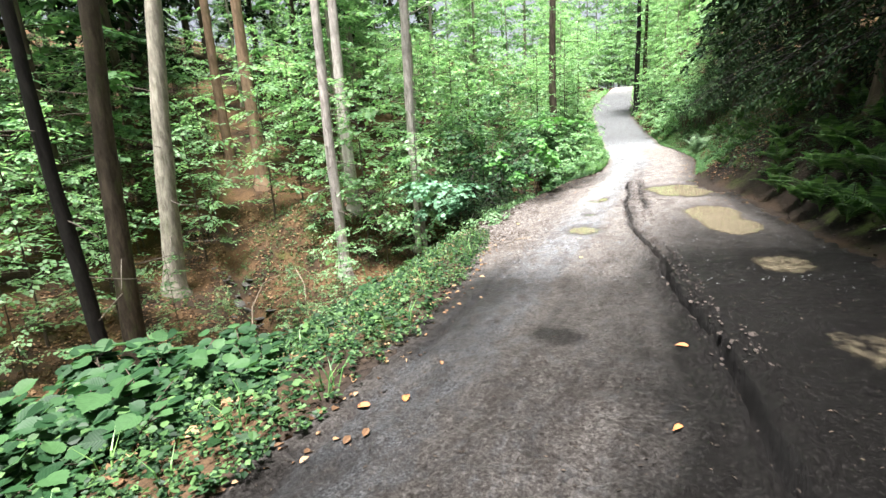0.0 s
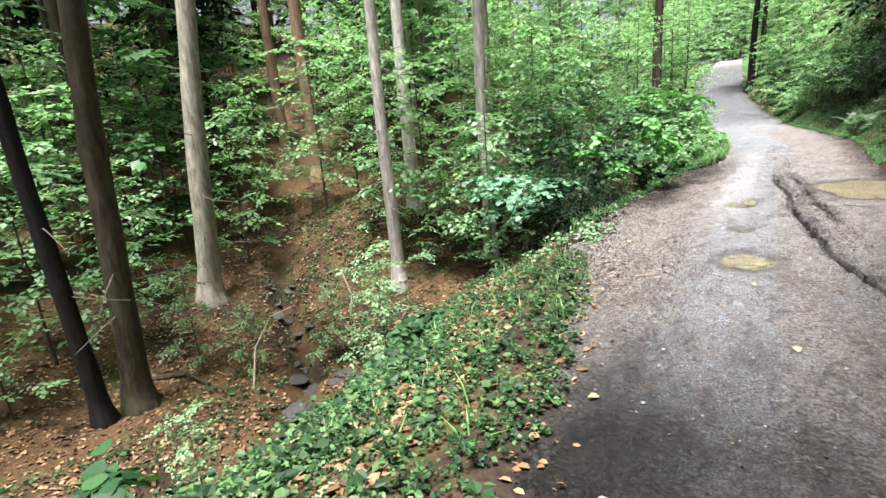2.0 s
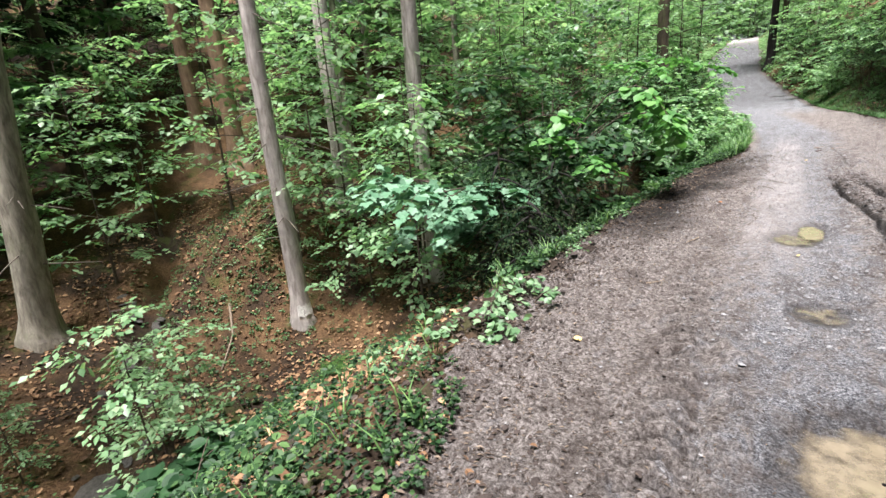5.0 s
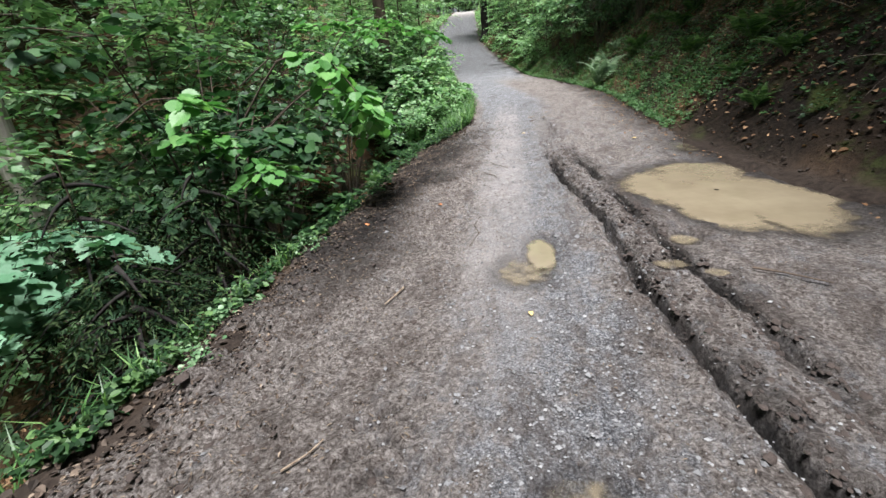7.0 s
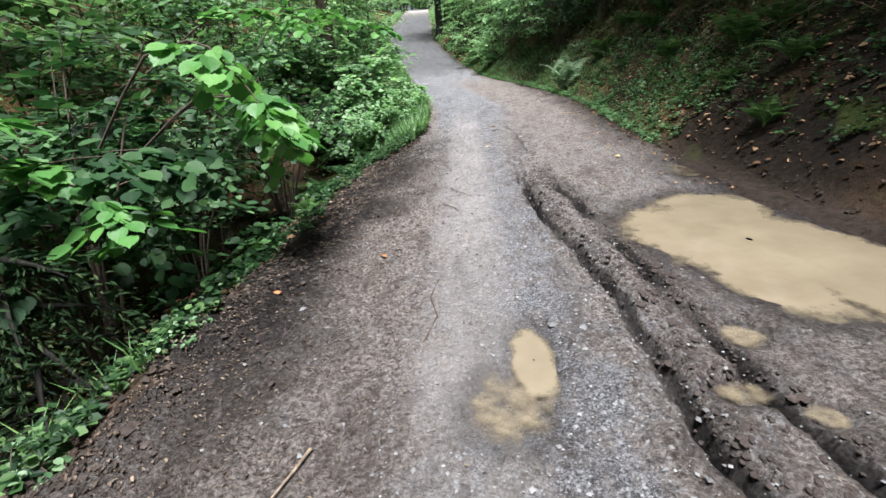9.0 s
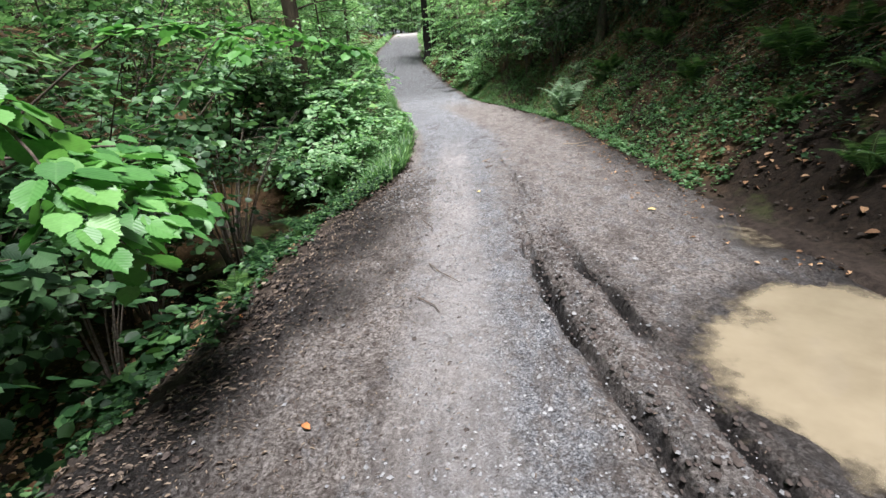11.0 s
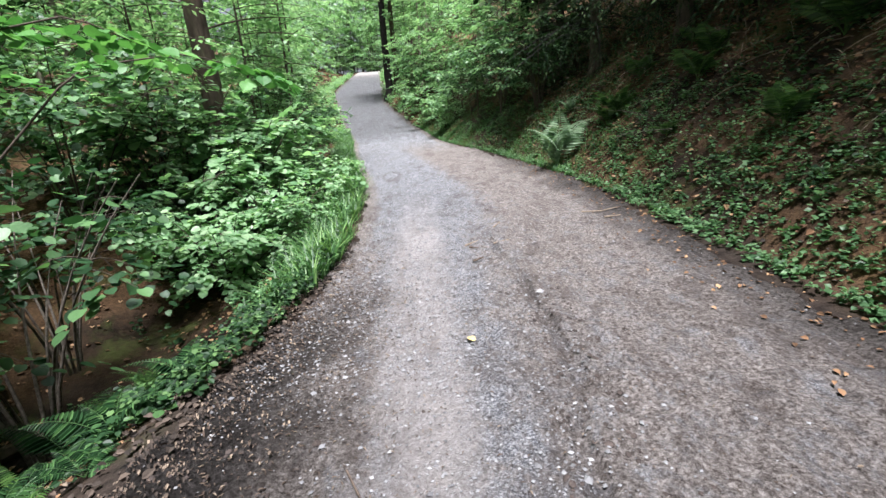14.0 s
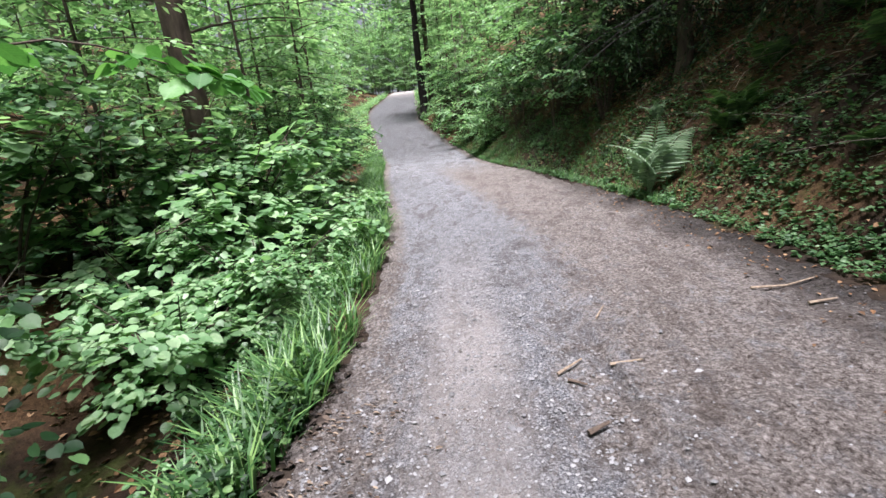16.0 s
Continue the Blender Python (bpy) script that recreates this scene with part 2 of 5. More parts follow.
ROCK = plain_material("stream_rock", [(0.3, (0.018, 0.017, 0.015)), (0.7, (0.10, 0.092, 0.082))], 8, 0.6, 0.6)


# ---- mesh tools ----
def mesh_object(name, verts, faces, mat, parent=None, label="", smooth=True, values=None):
    """One mesh object from arrays; faces all have the same number of corners."""
    verts, faces = np.asarray(verts, np.float32), np.asarray(faces, np.int32)
    me = bpy.data.meshes.new(name)
    n, k = faces.shape
    me.vertices.add(len(verts))
    me.vertices.foreach_set("co", verts.ravel())
    me.loops.add(n * k)
    me.loops.foreach_set("vertex_index", faces.ravel())
    me.polygons.add(n)
    me.polygons.foreach_set("loop_start", np.arange(0, n * k, k, dtype=np.int32))
    me.polygons.foreach_set("use_smooth", np.full(n, smooth))
    me.update(calc_edges=True)
    for key, v in (values or {}).items():
        me.attributes.new(key, "FLOAT", "POINT").data.foreach_set("value", np.asarray(v, np.float32).ravel())
    me.materials.append(mat)
    ob = new(name, me)
    if parent:
        ob.parent = parent
    if label:
        ob["label"] = label
    return ob


def with_wood(ob, leaf_faces, wood):
    """Gives the faces past leaf_faces the wood's material."""
    ob.data.materials.append(wood)
    idx = np.zeros(len(ob.data.polygons), np.int32)
    idx[leaf_faces:] = 1
    ob.data.polygons.foreach_set("material_index", idx)
    return ob


def triangles(f):
    return np.concatenate([f[:, [0, 1, 2]], f[:, [0, 2, 3]]])


def root(name, x, y, z, label, category, group="", kind=""):
    ob = new(name)
    ob.location, ob.empty_display_size = (x, y, z), 0.1
    return tagged(ob, label, category, group, kind)


def hashed(i, j, seed):
    h = np.sin(i * 127.1 + j * 311.7 + seed * 74.7) * 43758.5453
    return h - np.floor(h)


def fbm(x, y, scale, octaves=4, seed=0):
    """Soft value noise, about -1 to 1."""
    out, amp, total = 0.0, 1.0, 0.0
    for o in range(octaves):
        u, v = x / scale * 2 ** o + 17 * o, y / scale * 2 ** o - 9 * o
        i, j = np.floor(u), np.floor(v)
        f, g = u - i, v - j
        f, g = f * f * (3 - 2 * f), g * g * (3 - 2 * g)
        a = hashed(i, j, seed) * (1 - f) + hashed(i + 1, j, seed) * f
        b = hashed(i, j + 1, seed) * (1 - f) + hashed(i + 1, j + 1, seed) * f
        out, total, amp = out + amp * (a * (1 - g) + b * g), total + amp, amp * 0.5
    return 2 * out / total - 1


def smooth(a, b, v):
    t = np.clip((v - a) / (b - a), 0, 1)
    return t * t * (3 - 2 * t)


def grid_faces(rows, cols):
    i, j = np.meshgrid(np.arange(rows - 1), np.arange(cols - 1), indexing="ij")
    a = (i * cols + j).ravel()
    return np.stack([a, a + 1, a + cols + 1, a + cols], 1)


def tube(points, radii, sides=6):
    """Vertices and quads of a round, tapering limb along points."""
    p, r = np.asarray(points, float), np.asarray(radii, float)
    d = np.gradient(p, axis=0)
    d /= np.linalg.norm(d, axis=1)[:, None] + 1e-9
    ref = np.where(np.abs(d[:, 2:]) > 0.9, [[1.0, 0, 0]], [[0, 0, 1.0]])
    u = np.cross(d, ref)
    u /= np.linalg.norm(u, axis=1)[:, None]
    w = np.cross(d, u)
    a = np.linspace(0, 2 * np.pi, sides, endpoint=False)
    ring = np.cos(a)[None, :, None] * u[:, None] + np.sin(a)[None, :, None] * w[:, None]
    v = (p[:, None] + ring * r[:, None, None]).reshape(-1, 3)
    n = len(p)
    i, j = np.meshgrid(np.arange(n - 1), np.arange(sides), indexing="ij")
    k = (j + 1) % sides
    return v, np.stack([i * sides + j, i * sides + k, (i + 1) * sides + k, (i + 1) * sides + j], -1).reshape(-1, 4)


def joined(pieces):
    vs, fs, n = [], [], 0
    for v, f in pieces:
        vs.append(v), fs.append(f + n)
        n += len(v)
    return np.concatenate(vs), np.concatenate(fs)


# Leaf outlines: x across, y from stalk to tip, z up.
DIAMOND = (np.array([[0, 0, 0], [-0.36, 0.45, 0.06], [0, 1, -0.06], [0.36, 0.45, 0.06]]), np.array([[0, 2, 1], [0, 3, 2]]))
OVAL = (np.array([[0, 0, 0], [-0.34, 0.25, 0.06], [-0.38, 0.62, 0.04], [0, 1, -0.10], [0.38, 0.62, 0.04], [0.34, 0.25, 0.06]]),
        np.array([[0, 2, 1], [0, 3, 2], [0, 4, 3], [0, 5, 4]]))


def outline(half):
    """A leaf from one half of its outline, (across, along) from stalk to tip, folded a little along the midrib."""
    right = [(x, y, 0.07 * x * 2 - 0.10 * y * y) for x, y in half]
    left = [(-x, y, z) for x, y, z in right[1:-1]][::-1]
    ring = np.array(right + left)
    n = len(ring)
    v = np.concatenate([ring, [[0, 0.42, -0.05]]])
    return v, np.array([[n, k, (k + 1) % n] for k in range(n)])


ROUND = outline([(0, 0.05), (0.2, 0.0), (0.4, 0.1), (0.49, 0.35), (0.46, 0.6), (0.33, 0.82), (0.14, 0.94), (0, 1.06)])
PALMATE = outline([(0, 0.04), (0.3, 0.0), (0.42, 0.16), (0.36, 0.3), (0.56, 0.44), (0.5, 0.64), (0.27, 0.66), (0.2, 0.86), (0, 1.02)])
TOOTHED = outline([(0, 0.03), (0.12, -0.03), (0.26, 0.0), (0.36, 0.1), (0.4, 0.17), (0.46, 0.22), (0.46, 0.32), (0.51, 0.38), (0.48, 0.5), (0.5, 0.58), (0.42, 0.66), (0.42, 0.76), (0.3, 0.8), (0.27, 0.9), (0.14, 0.93), (0.07, 1.02), (0, 1.12)])


def ribs(shape, v):
    """How far each point of the leaves lies from the midrib and along it."""
    n = len(v) // len(shape[0])
    return {"rib": np.tile(np.abs(shape[0][:, 0]), n), "along": np.tile(shape[0][:, 1], n)}


BLADE = (np.array([[-0.02, 0, 0], [0.02, 0, 0], [0.018, 0.55, 0.0], [-0.018, 0.55, 0.0], [0, 1, -0.28]]), np.array([[0, 1, 2], [0, 2, 3], [3, 2, 4]]))


def unit(v):
    return v / (np.linalg.norm(v, axis=-1, keepdims=True) + 1e-9)


def place_leaves(shape, pos, way, up, size):
    """Copies of a leaf outline with their stalks at pos, pointing along way, faces towards up."""
    v, f = shape
    y = unit(way)
    x = unit(np.cross(y, up))
    z = np.cross(x, y)
    s = np.asarray(size).reshape(-1, 1, 1)
    w = pos[:, None] + s * (v[None, :, 0:1] * x[:, None] + v[None, :, 1:2] * y[:, None] + v[None, :, 2:3] * z[:, None])
    faces = f[None] + (np.arange(len(pos)) * len(v))[:, None, None]
    return w.reshape(-1, 3), faces.reshape(-1, f.shape[1])


def sprays(g, origin, way, length, leaves, size, shape, droop=0.25, tilt=0.35, wide=0.8):
    """Twigs from origin along way, each with two rows of leaves in a flat, drooping fan."""
    k = len(origin)
    length = np.broadcast_to(length, (k,))
    way = unit(way)
    s = (np.arange(leaves) + 0.6) / leaves
    pos = origin[:, None] + way[:, None] * (length[:, None] * s)[..., None]
    pos[..., 2] -= droop * length[:, None] * s ** 2
    side = unit(np.cross(way, [0, 0, 1.0]))
    sign = np.where(np.arange(leaves) % 2, 1.0, -1.0)
    spread = wide * (1.15 - s)
    d = way[:, None] * (0.55 + 0.6 * s)[None, :, None] + side[:, None] * (sign * spread)[None, :, None]
    d = d + g.normal(0, 0.18, d.shape)
    d[..., 2] -= 0.25
    up = np.array([0, 0, 1.0]) + g.normal(0, tilt, d.shape)
    pos = pos + side[:, None] * (sign * g.uniform(0, 0.25, (k, leaves)) * size)[..., None] + g.normal(0, 0.02, pos.shape)
    sz = size * g.uniform(0.6, 1.2, k * leaves)
    return place_leaves(shape, pos.reshape(-1, 3), d.reshape(-1, 3), up.reshape(-1, 3), sz)


# ---- lie of the land ----
EDGE_Y = [-60, -4, 0, 2.2, 4, 5.2, 6.5, 7.5, 9, 11.3, 13, 14.8, 16.5, 18.8, 20, 23, 26, 30, 35, 41, 50, 65, 92, 140]
LEFT_X = [0.2, 0.2, 0.05, -0.2, -0.6, -0.85, -1.3, -1.75, -1.85, -1.75, -1.55, -1.3, -1.3, -0.85, -0.6, -0.6, -0.9, -1.5, -2.2, -2.8, -4.5, -7.1, -7.6, -6]
BANK_Y = [-60, 0, 5, 8, 12.4, 14, 16.7, 18, 22, 25, 30, 36, 42, 50, 59, 68, 98, 140]
RIGHT_X = [4.8, 4.6, 4.3, 4.1, 3.6, 3.1, 3.05, 3.15, 3.4, 3.2, 2.7, 1.8, 1.4, 0.0, -1.75, -2.1, -3.9, -3]
RISE_Y = [-60, -2, 2.2, 5, 7, 21, 23.5, 30, 36, 41, 46, 52, 70, 100, 140]
RISE_Z = [3, 0.55, 0.32, 0.14, 0.0, 0.0, 0.08, 0.14, 0.2, 0.3, 0.75, 1.7, 4.9, 9.0, 10]


def eased(y, ys, vs):
    return sum(np.interp(y + o, ys, vs) for o in (-0.8, -0.3, 0.3, 0.8)) / 4


def left_edge(y):
    return eased(y, EDGE_Y, LEFT_X)


def right_edge(y):
    return eased(y, BANK_Y, RIGHT_X)


def base_height(x, y):
    return eased(y, RISE_Y, RISE_Z) + 0.044 * (np.clip(x, -2.2, 4.5) - 0.3)


def brook_line(y):
    return -6.2 - 1.5 * np.maximum(0, y - 5.6) + 0.2 * np.maximum(0, 5.6 - y) + 0.25 * np.sin(y * 1.9)


def terrain(x, y):
    x, y = np.asarray(x, float), np.asarray(y, float)
    z = base_height(x, y)
    dl, dr = left_edge(y) - x, x - right_edge(y)
    dl = dl + 0.15 * fbm(x, y, 1.5, 2, 3)
    lip = np.interp(y, [2, 6, 8, 10, 13, 16, 20, 24, 30], [0.2, 0.25, 0.5, 1.0, 0.8, 0.6, 0.6, 0.3, 0.2])
    deep = np.interp(y, [-10, -1, 3, 8, 11, 13, 16, 20, 24, 30, 60], [2.2, 2.6, 3.1, 3.2, 2.9, 2.4, 1.9, 1.4, 0.6, 0.4, 0.6]) - lip
    reach = np.interp(y, [-3, 0, 2.2, 6, 8, 11, 20, 30], [11.0, 9.0, 5.8, 5.2, 5.4, 5.2, 3.0, 2.0])
    foot = np.interp(y, [-10, 4, 8, 12, 15, 20, 24, 30, 60], [12, 10.5, 9, 8, 7.2, 4.2, 1.8, 1.2, 1.5])
    z = z - lip * smooth(0.05, 1.35, dl) - deep * smooth(0.6, reach, dl)
    hill = np.maximum(0, dl - foot)
    z = z + 0.34 * np.minimum(hill, 40) + 0.1 * np.maximum(0, hill - 40) ** 0.8
    bank = np.maximum(0, dr - 0.2 - 0.15 * fbm(x, y, 1.2, 2, 5))
    z = z + 0.9 * np.minimum(bank, 5) + 0.45 * np.clip(bank - 5, 0, 45)
    z = z + 1.7 * np.exp(-((x + 11.0) / 1.9) ** 2 - ((y - 12.3) / 2.2) ** 2)
    out = smooth(0.3, 2.0, np.maximum(dl, dr))
    # the brook cuts a narrow bed into the valley floor
    brook = brook_line(y)
    z = z - 0.5 * np.exp(-((x - brook) / 0.55) ** 2) * smooth(16, 11, y) * smooth(1.0, 3.0, dl)
    return z + out * (0.16 * fbm(x, y, 2.2, 4, 1) + 0.05 * fbm(x, y, 0.5, 3, 2))


def spacing(*runs):
    out = [runs[0][0]]
    for a, b, n in runs:
        out += list(np.linspace(a, b, n + 1)[1:])
    return np.array(out)


gx = spacing((-400, -80, 12), (-80, -25, 30), (-25, -12, 40), (-12, 7, 110), (7, 20, 26), (20, 60, 20), (60, 400, 12))
gy = spacing((-300, -40, 10), (-40, -6, 24), (-6, 30, 170), (30, 70, 80), (70, 140, 40), (140, 500, 14))
Y, X = np.meshgrid(gy, gx, indexing="ij")
Z = terrain(X, Y)
inside = np.minimum(X - left_edge(Y), right_edge(Y) - X)
verge = smooth(-0.7, 0.1, X - left_edge(Y) + 0.35 * fbm(X, Y, 0.6, 3, 11)) * smooth(7, 9, Y) * smooth(20.5, 19, Y)
verge = np.maximum(verge * smooth(0.3, 0.0, X - right_edge(Y)), smooth(-0.3, 0.1, inside) * smooth(0.4, -0.2, X - right_edge(Y)))
Z = Z - 0.3 * smooth(0.1, 0.45, inside)
# bare earth, with the shade of ditch and bank foot painted in black
bare_shade = smooth(-0.1, 0.3, X - right_edge(Y)) * smooth(12, 8, X) * np.clip(0.1 + 1.05 * smooth(18.5, 14.5, Y) + 0.6 * fbm(X, Y, 1.4, 3, 61), 0, 1)
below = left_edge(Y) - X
bare_shade = np.maximum(bare_shade, smooth(0.15, 0.7, below) * smooth(5.0, 3.2, below) * smooth(7.6, 9.2, Y) * smooth(23.5, 20.5, Y) * np.clip(0.95 + 0.5 * fbm(X, Y, 1.0, 3, 62), 0, 1))
ground = mesh_object("ground", np.stack([X, Y, Z], -1).reshape(-1, 3), grid_faces(*X.shape), SOIL, values={"verge": verge, "bare_shade": bare_shade})
tagged(ground, "brown forest floor of soil, moss and rotting leaves", "ground", kind="structure")

# ---- the road: two lanes of gravel and mud with ruts and hollows ----
RUTS = [([-3, 1.5, 2.7, 4.6, 7.6, 10.5, 11.3, 12.2, 13.8, 14.7, 15.3, 16.7, 17.2, 18.8, 20.5],
         [2.9, 2.46, 2.23, 2.05, 1.5, 1.17, 1.13, 1.16, 1.0, 0.94, 0.92, 1.02, 1.2, 1.27, 1.2], -2, 20.0, 0.13),
        ([5, 8, 10.66, 11.5, 13, 14.2, 15, 15.6, 17], [2.15, 1.8, 1.62, 1.5, 1.43, 1.38, 1.28, 1.27, 1.35], 10.6, 15.6, 0.065),
        ([0, 4, 7, 10], [0.35, 0.1, -0.1, -0.25], -4, 9, 0.02)]
HOLLOWS = {"A": [(0.6, 7.32, 0.36, 0.45)], "B": [(0.51, 11.62, 0.14, 0.4)], "D": [(0.34, 11.26, 0.23, 0.3)], "C": [(0.47, 9.15, 0.17, 0.2)],
           "big": [(2.25, 13.2, 0.72, 0.85), (2.75, 12.6, 0.6, 0.95), (2.55, 13.85, 0.5, 0.5), (2.2, 12.35, 0.35, 0.6)],
           "long": [(3.0, 8.9, 0.55, 1.2), (3.25, 7.7, 0.5, 0.8)], "small": [(3.4, 4.35, 0.38, 0.5)], "first": [(3.55, 1.5, 0.5, 0.4)],
           "spot": [(1.67, 11.7, 0.15, 0.13)], "spot2": [(1.42, 11.25, 0.13, 0.1), (1.7, 11.08, 0.09, 0.09)], "shore": [(2.85, 15.2, 0.25, 0.5)]}


def hollow(x, y, blobs):
    """1 at the shore, 0 in the middle."""
    q = np.full(np.shape(x), 99.0)
    for bx, by, rx, ry in blobs:
        q = np.minimum(q, np.hypot((x - bx) / rx, (y - by) / ry))
    return q + 0.17 * fbm(x, y, 0.3, 4, 21)


def level(blobs):
    return float(base_height(blobs[0][0], blobs[0][1])) - 0.02


ry = spacing((-8, 2, 130), (2, 21, 450), (21, 30, 90), (30, 60, 80), (60, 140, 60))
ru = spacing((0, 0.43, 74), (0.43, 0.62, 110), (0.62, 1, 62))
Y = np.repeat(ry[:, None], len(ru), 1)
lx, rx = left_edge(ry) - 0.5, right_edge(ry) + 0.5
X = lx[:, None] + (rx - lx)[:, None] * ru[None]
inside = np.minimum(X - left_edge(Y), right_edge(Y) - X)
wob = 0.05 * fbm(X, Y, 0.7, 3, 8)
Z = terrain(X, Y) + 0.026 * fbm(X, Y, 0.9, 4, 31) + 0.032 * fbm(X, Y, 0.15, 3, 32)
clods = smooth(1.5, 0.2, X - left_edge(Y)) * smooth(4.5, 6.5, Y) * smooth(19, 15, Y)
Z += clods * (0.10 * np.maximum(0, fbm(X, Y, 0.13, 3, 33)) + 0.07 * fbm(X, Y, 0.4, 3, 34))
Z -= 0.16 * smooth(0.05, -0.5, inside)
wet_shade = np.zeros_like(X)
for ys, xs, start, stop, depth in RUTS:
    d = X - np.interp(Y, ys, xs) - wob - 0.02 * fbm(X, Y, 0.25, 2, 9) - 0.022 * fbm(X, Y, 0.09, 2, 19)
    on = smooth(start - 1.5, start, Y) * smooth(stop + 1, stop, Y) * (0.75 + 0.5 * fbm(X, Y, 0.5, 2, 12)) * (1 + 0.5 * smooth(8, 4, Y)) * (1 - 0.75 * smooth(14.6, 16.2, Y))
    Z -= on * (1.35 * depth * np.exp(-(d / 0.045) ** 6) + 0.2 * depth * np.exp(-(d / 0.1) ** 2))
    Z += 0.35 * depth * on * (np.exp(-((d - 0.13) / 0.06) ** 2) + np.exp(-((d + 0.13) / 0.06) ** 2)) * (0.6 + 1.4 * fbm(X, Y, 0.09, 3, 14))
    if depth > 0.05:
        wet_shade = np.maximum(wet_shade, np.clip(1.2 * on, 0, 1) * np.exp(-(d / 0.07) ** 4))
        wet_shade = np.maximum(wet_shade, 0.6 * np.clip(on, 0, 1) * smooth(-0.05, 0.03, d) * smooth(0.24, 0.12, d) * np.clip(0.7 + 0.8 * fbm(X, Y, 0.3, 3, 15), 0, 1))
# tyre lugs pressed into the soft edge
lug = smooth(0.3, 0.6, np.sin((Y * 1.0 + np.abs(X + 0.24 + 0.05 * (Y - 7)) * 0.9) * 2 * np.pi / 0.19)) * np.exp(-((X + 0.24 + 0.05 * (Y - 7)) / 0.17) ** 4)
lug = lug * smooth(5.5, 6.5, Y) * smooth(10.5, 9.0, Y) * np.clip(0.8 + fbm(X, Y, 0.5, 3, 45), 0, 1)
Z -= 0.065 * lug
# lug prints are darker than the mud around them
wet_shade = np.maximum(wet_shade, 0.8 * lug)
for blobs in HOLLOWS.values():
    q = hollow(X, Y, blobs)
    w = smooth(1.9, 1.05, q)
    Z = Z * (1 - w) + w * (level(blobs) + 0.06 * (np.minimum(q, 2) - 1) + 0.5 * (Z - base_height(X, Y)))
    wet_shade = np.maximum(wet_shade, (0.65 if len(blobs) > 2 else 0.4) * smooth(1.5, 0.95, q))
stain = np.hypot((X - 1.25) / 0.35, (Y - 1.25) / 0.28)
wet_shade = np.maximum(wet_shade, 0.95 * smooth(1.3, 0.4, stain + 0.3 * fbm(X, Y, 0.4, 3, 41)))
# near track: wetness plus the bank trees' shade, painted as one darkening
soaked_shade = np.maximum(smooth(5.5, 2.8, Y) * (0.72 + 0.28 * smooth(1.5, 2.3, X) + 0.2 * smooth(0.9, 0.2, X)), smooth(9, 4, Y) * smooth(0.8, 2.2, X)) * np.clip(0.85 + 0.35 * smooth(2.0, 2.6, X) + 0.6 * fbm(X, Y * 0.35, 0.7, 4, 42), 0, 1)
wet_shade = np.maximum(wet_shade, soaked_shade)
wet_shade = np.maximum(wet_shade, 0.8 * smooth(1.3, 2.6, X) * smooth(11, 6, Y))
# darker band along the crumbling left edge
wet_shade = np.maximum(wet_shade, 0.92 * smooth(1.25, 0.25, X - left_edge(Y) + 0.5 * fbm(X, Y, 0.7, 4, 44)) * smooth(9.5, 12.5, Y) * smooth(20, 17.5, Y))
wet_shade = np.maximum(wet_shade, 0.9 * smooth(0.9, 0.0, right_edge(Y) - X) * smooth(18, 14, Y))
wet_shade = np.maximum(wet_shade, 0.7 * smooth(0.75, 0.05, right_edge(Y) - X + 0.3 * fbm(X, Y, 0.6, 3, 46)) * smooth(30, 25, Y))
# bank shade over the near right lane, painted at full strength
wet_shade = np.maximum(wet_shade, smooth(1.6, 2.3, X + 0.25 * fbm(X, Y, 0.8, 3, 47)) * smooth(6, 3.4, Y))
# tree shade on the far stretch, painted into the surface colour
wet_shade = np.maximum(wet_shade, 0.5 * smooth(38, 46, Y) * smooth(96, 88, Y))
ride = np.exp(-((X - 0.15 - 0.02 * (Y - 12)) / 0.30) ** 4) * smooth(9, 12, Y) * smooth(24, 20, Y)
mud = 0.35 + 0.5 * smooth(0.3, -0.5, X - 0.1 * fbm(X, Y, 1, 3, 51)) + 0.35 * smooth(0.75, 1.05, X)
mud = mud * smooth(24, 18, Y) + (0.05 + 0.75 * smooth(0.4, 0.6, (X - left_edge(Y)) / (right_edge(Y) - left_edge(Y)))) * smooth(18, 24, Y)
mud = mud * smooth(40, 30, Y) + 0.1 * smooth(30, 40, Y)
mud = np.maximum(mud, smooth(0.45, 0.1, inside))
# beyond y 80 the pale mask paints the sunlit end of the track
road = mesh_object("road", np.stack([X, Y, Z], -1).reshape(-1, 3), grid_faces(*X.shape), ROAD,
                   values={"mud": mud, "wet_shade": wet_shade, "pale": np.maximum(ride * (0.6 + 0.4 * fbm(X, Y, 0.5, 3, 52)), smooth(80, 98, Y))})
tagged(road, "rutted forest track of grey gravel and brown mud", "road", kind="structure")
ROAD_GRID = (ry, Z, lx, rx)


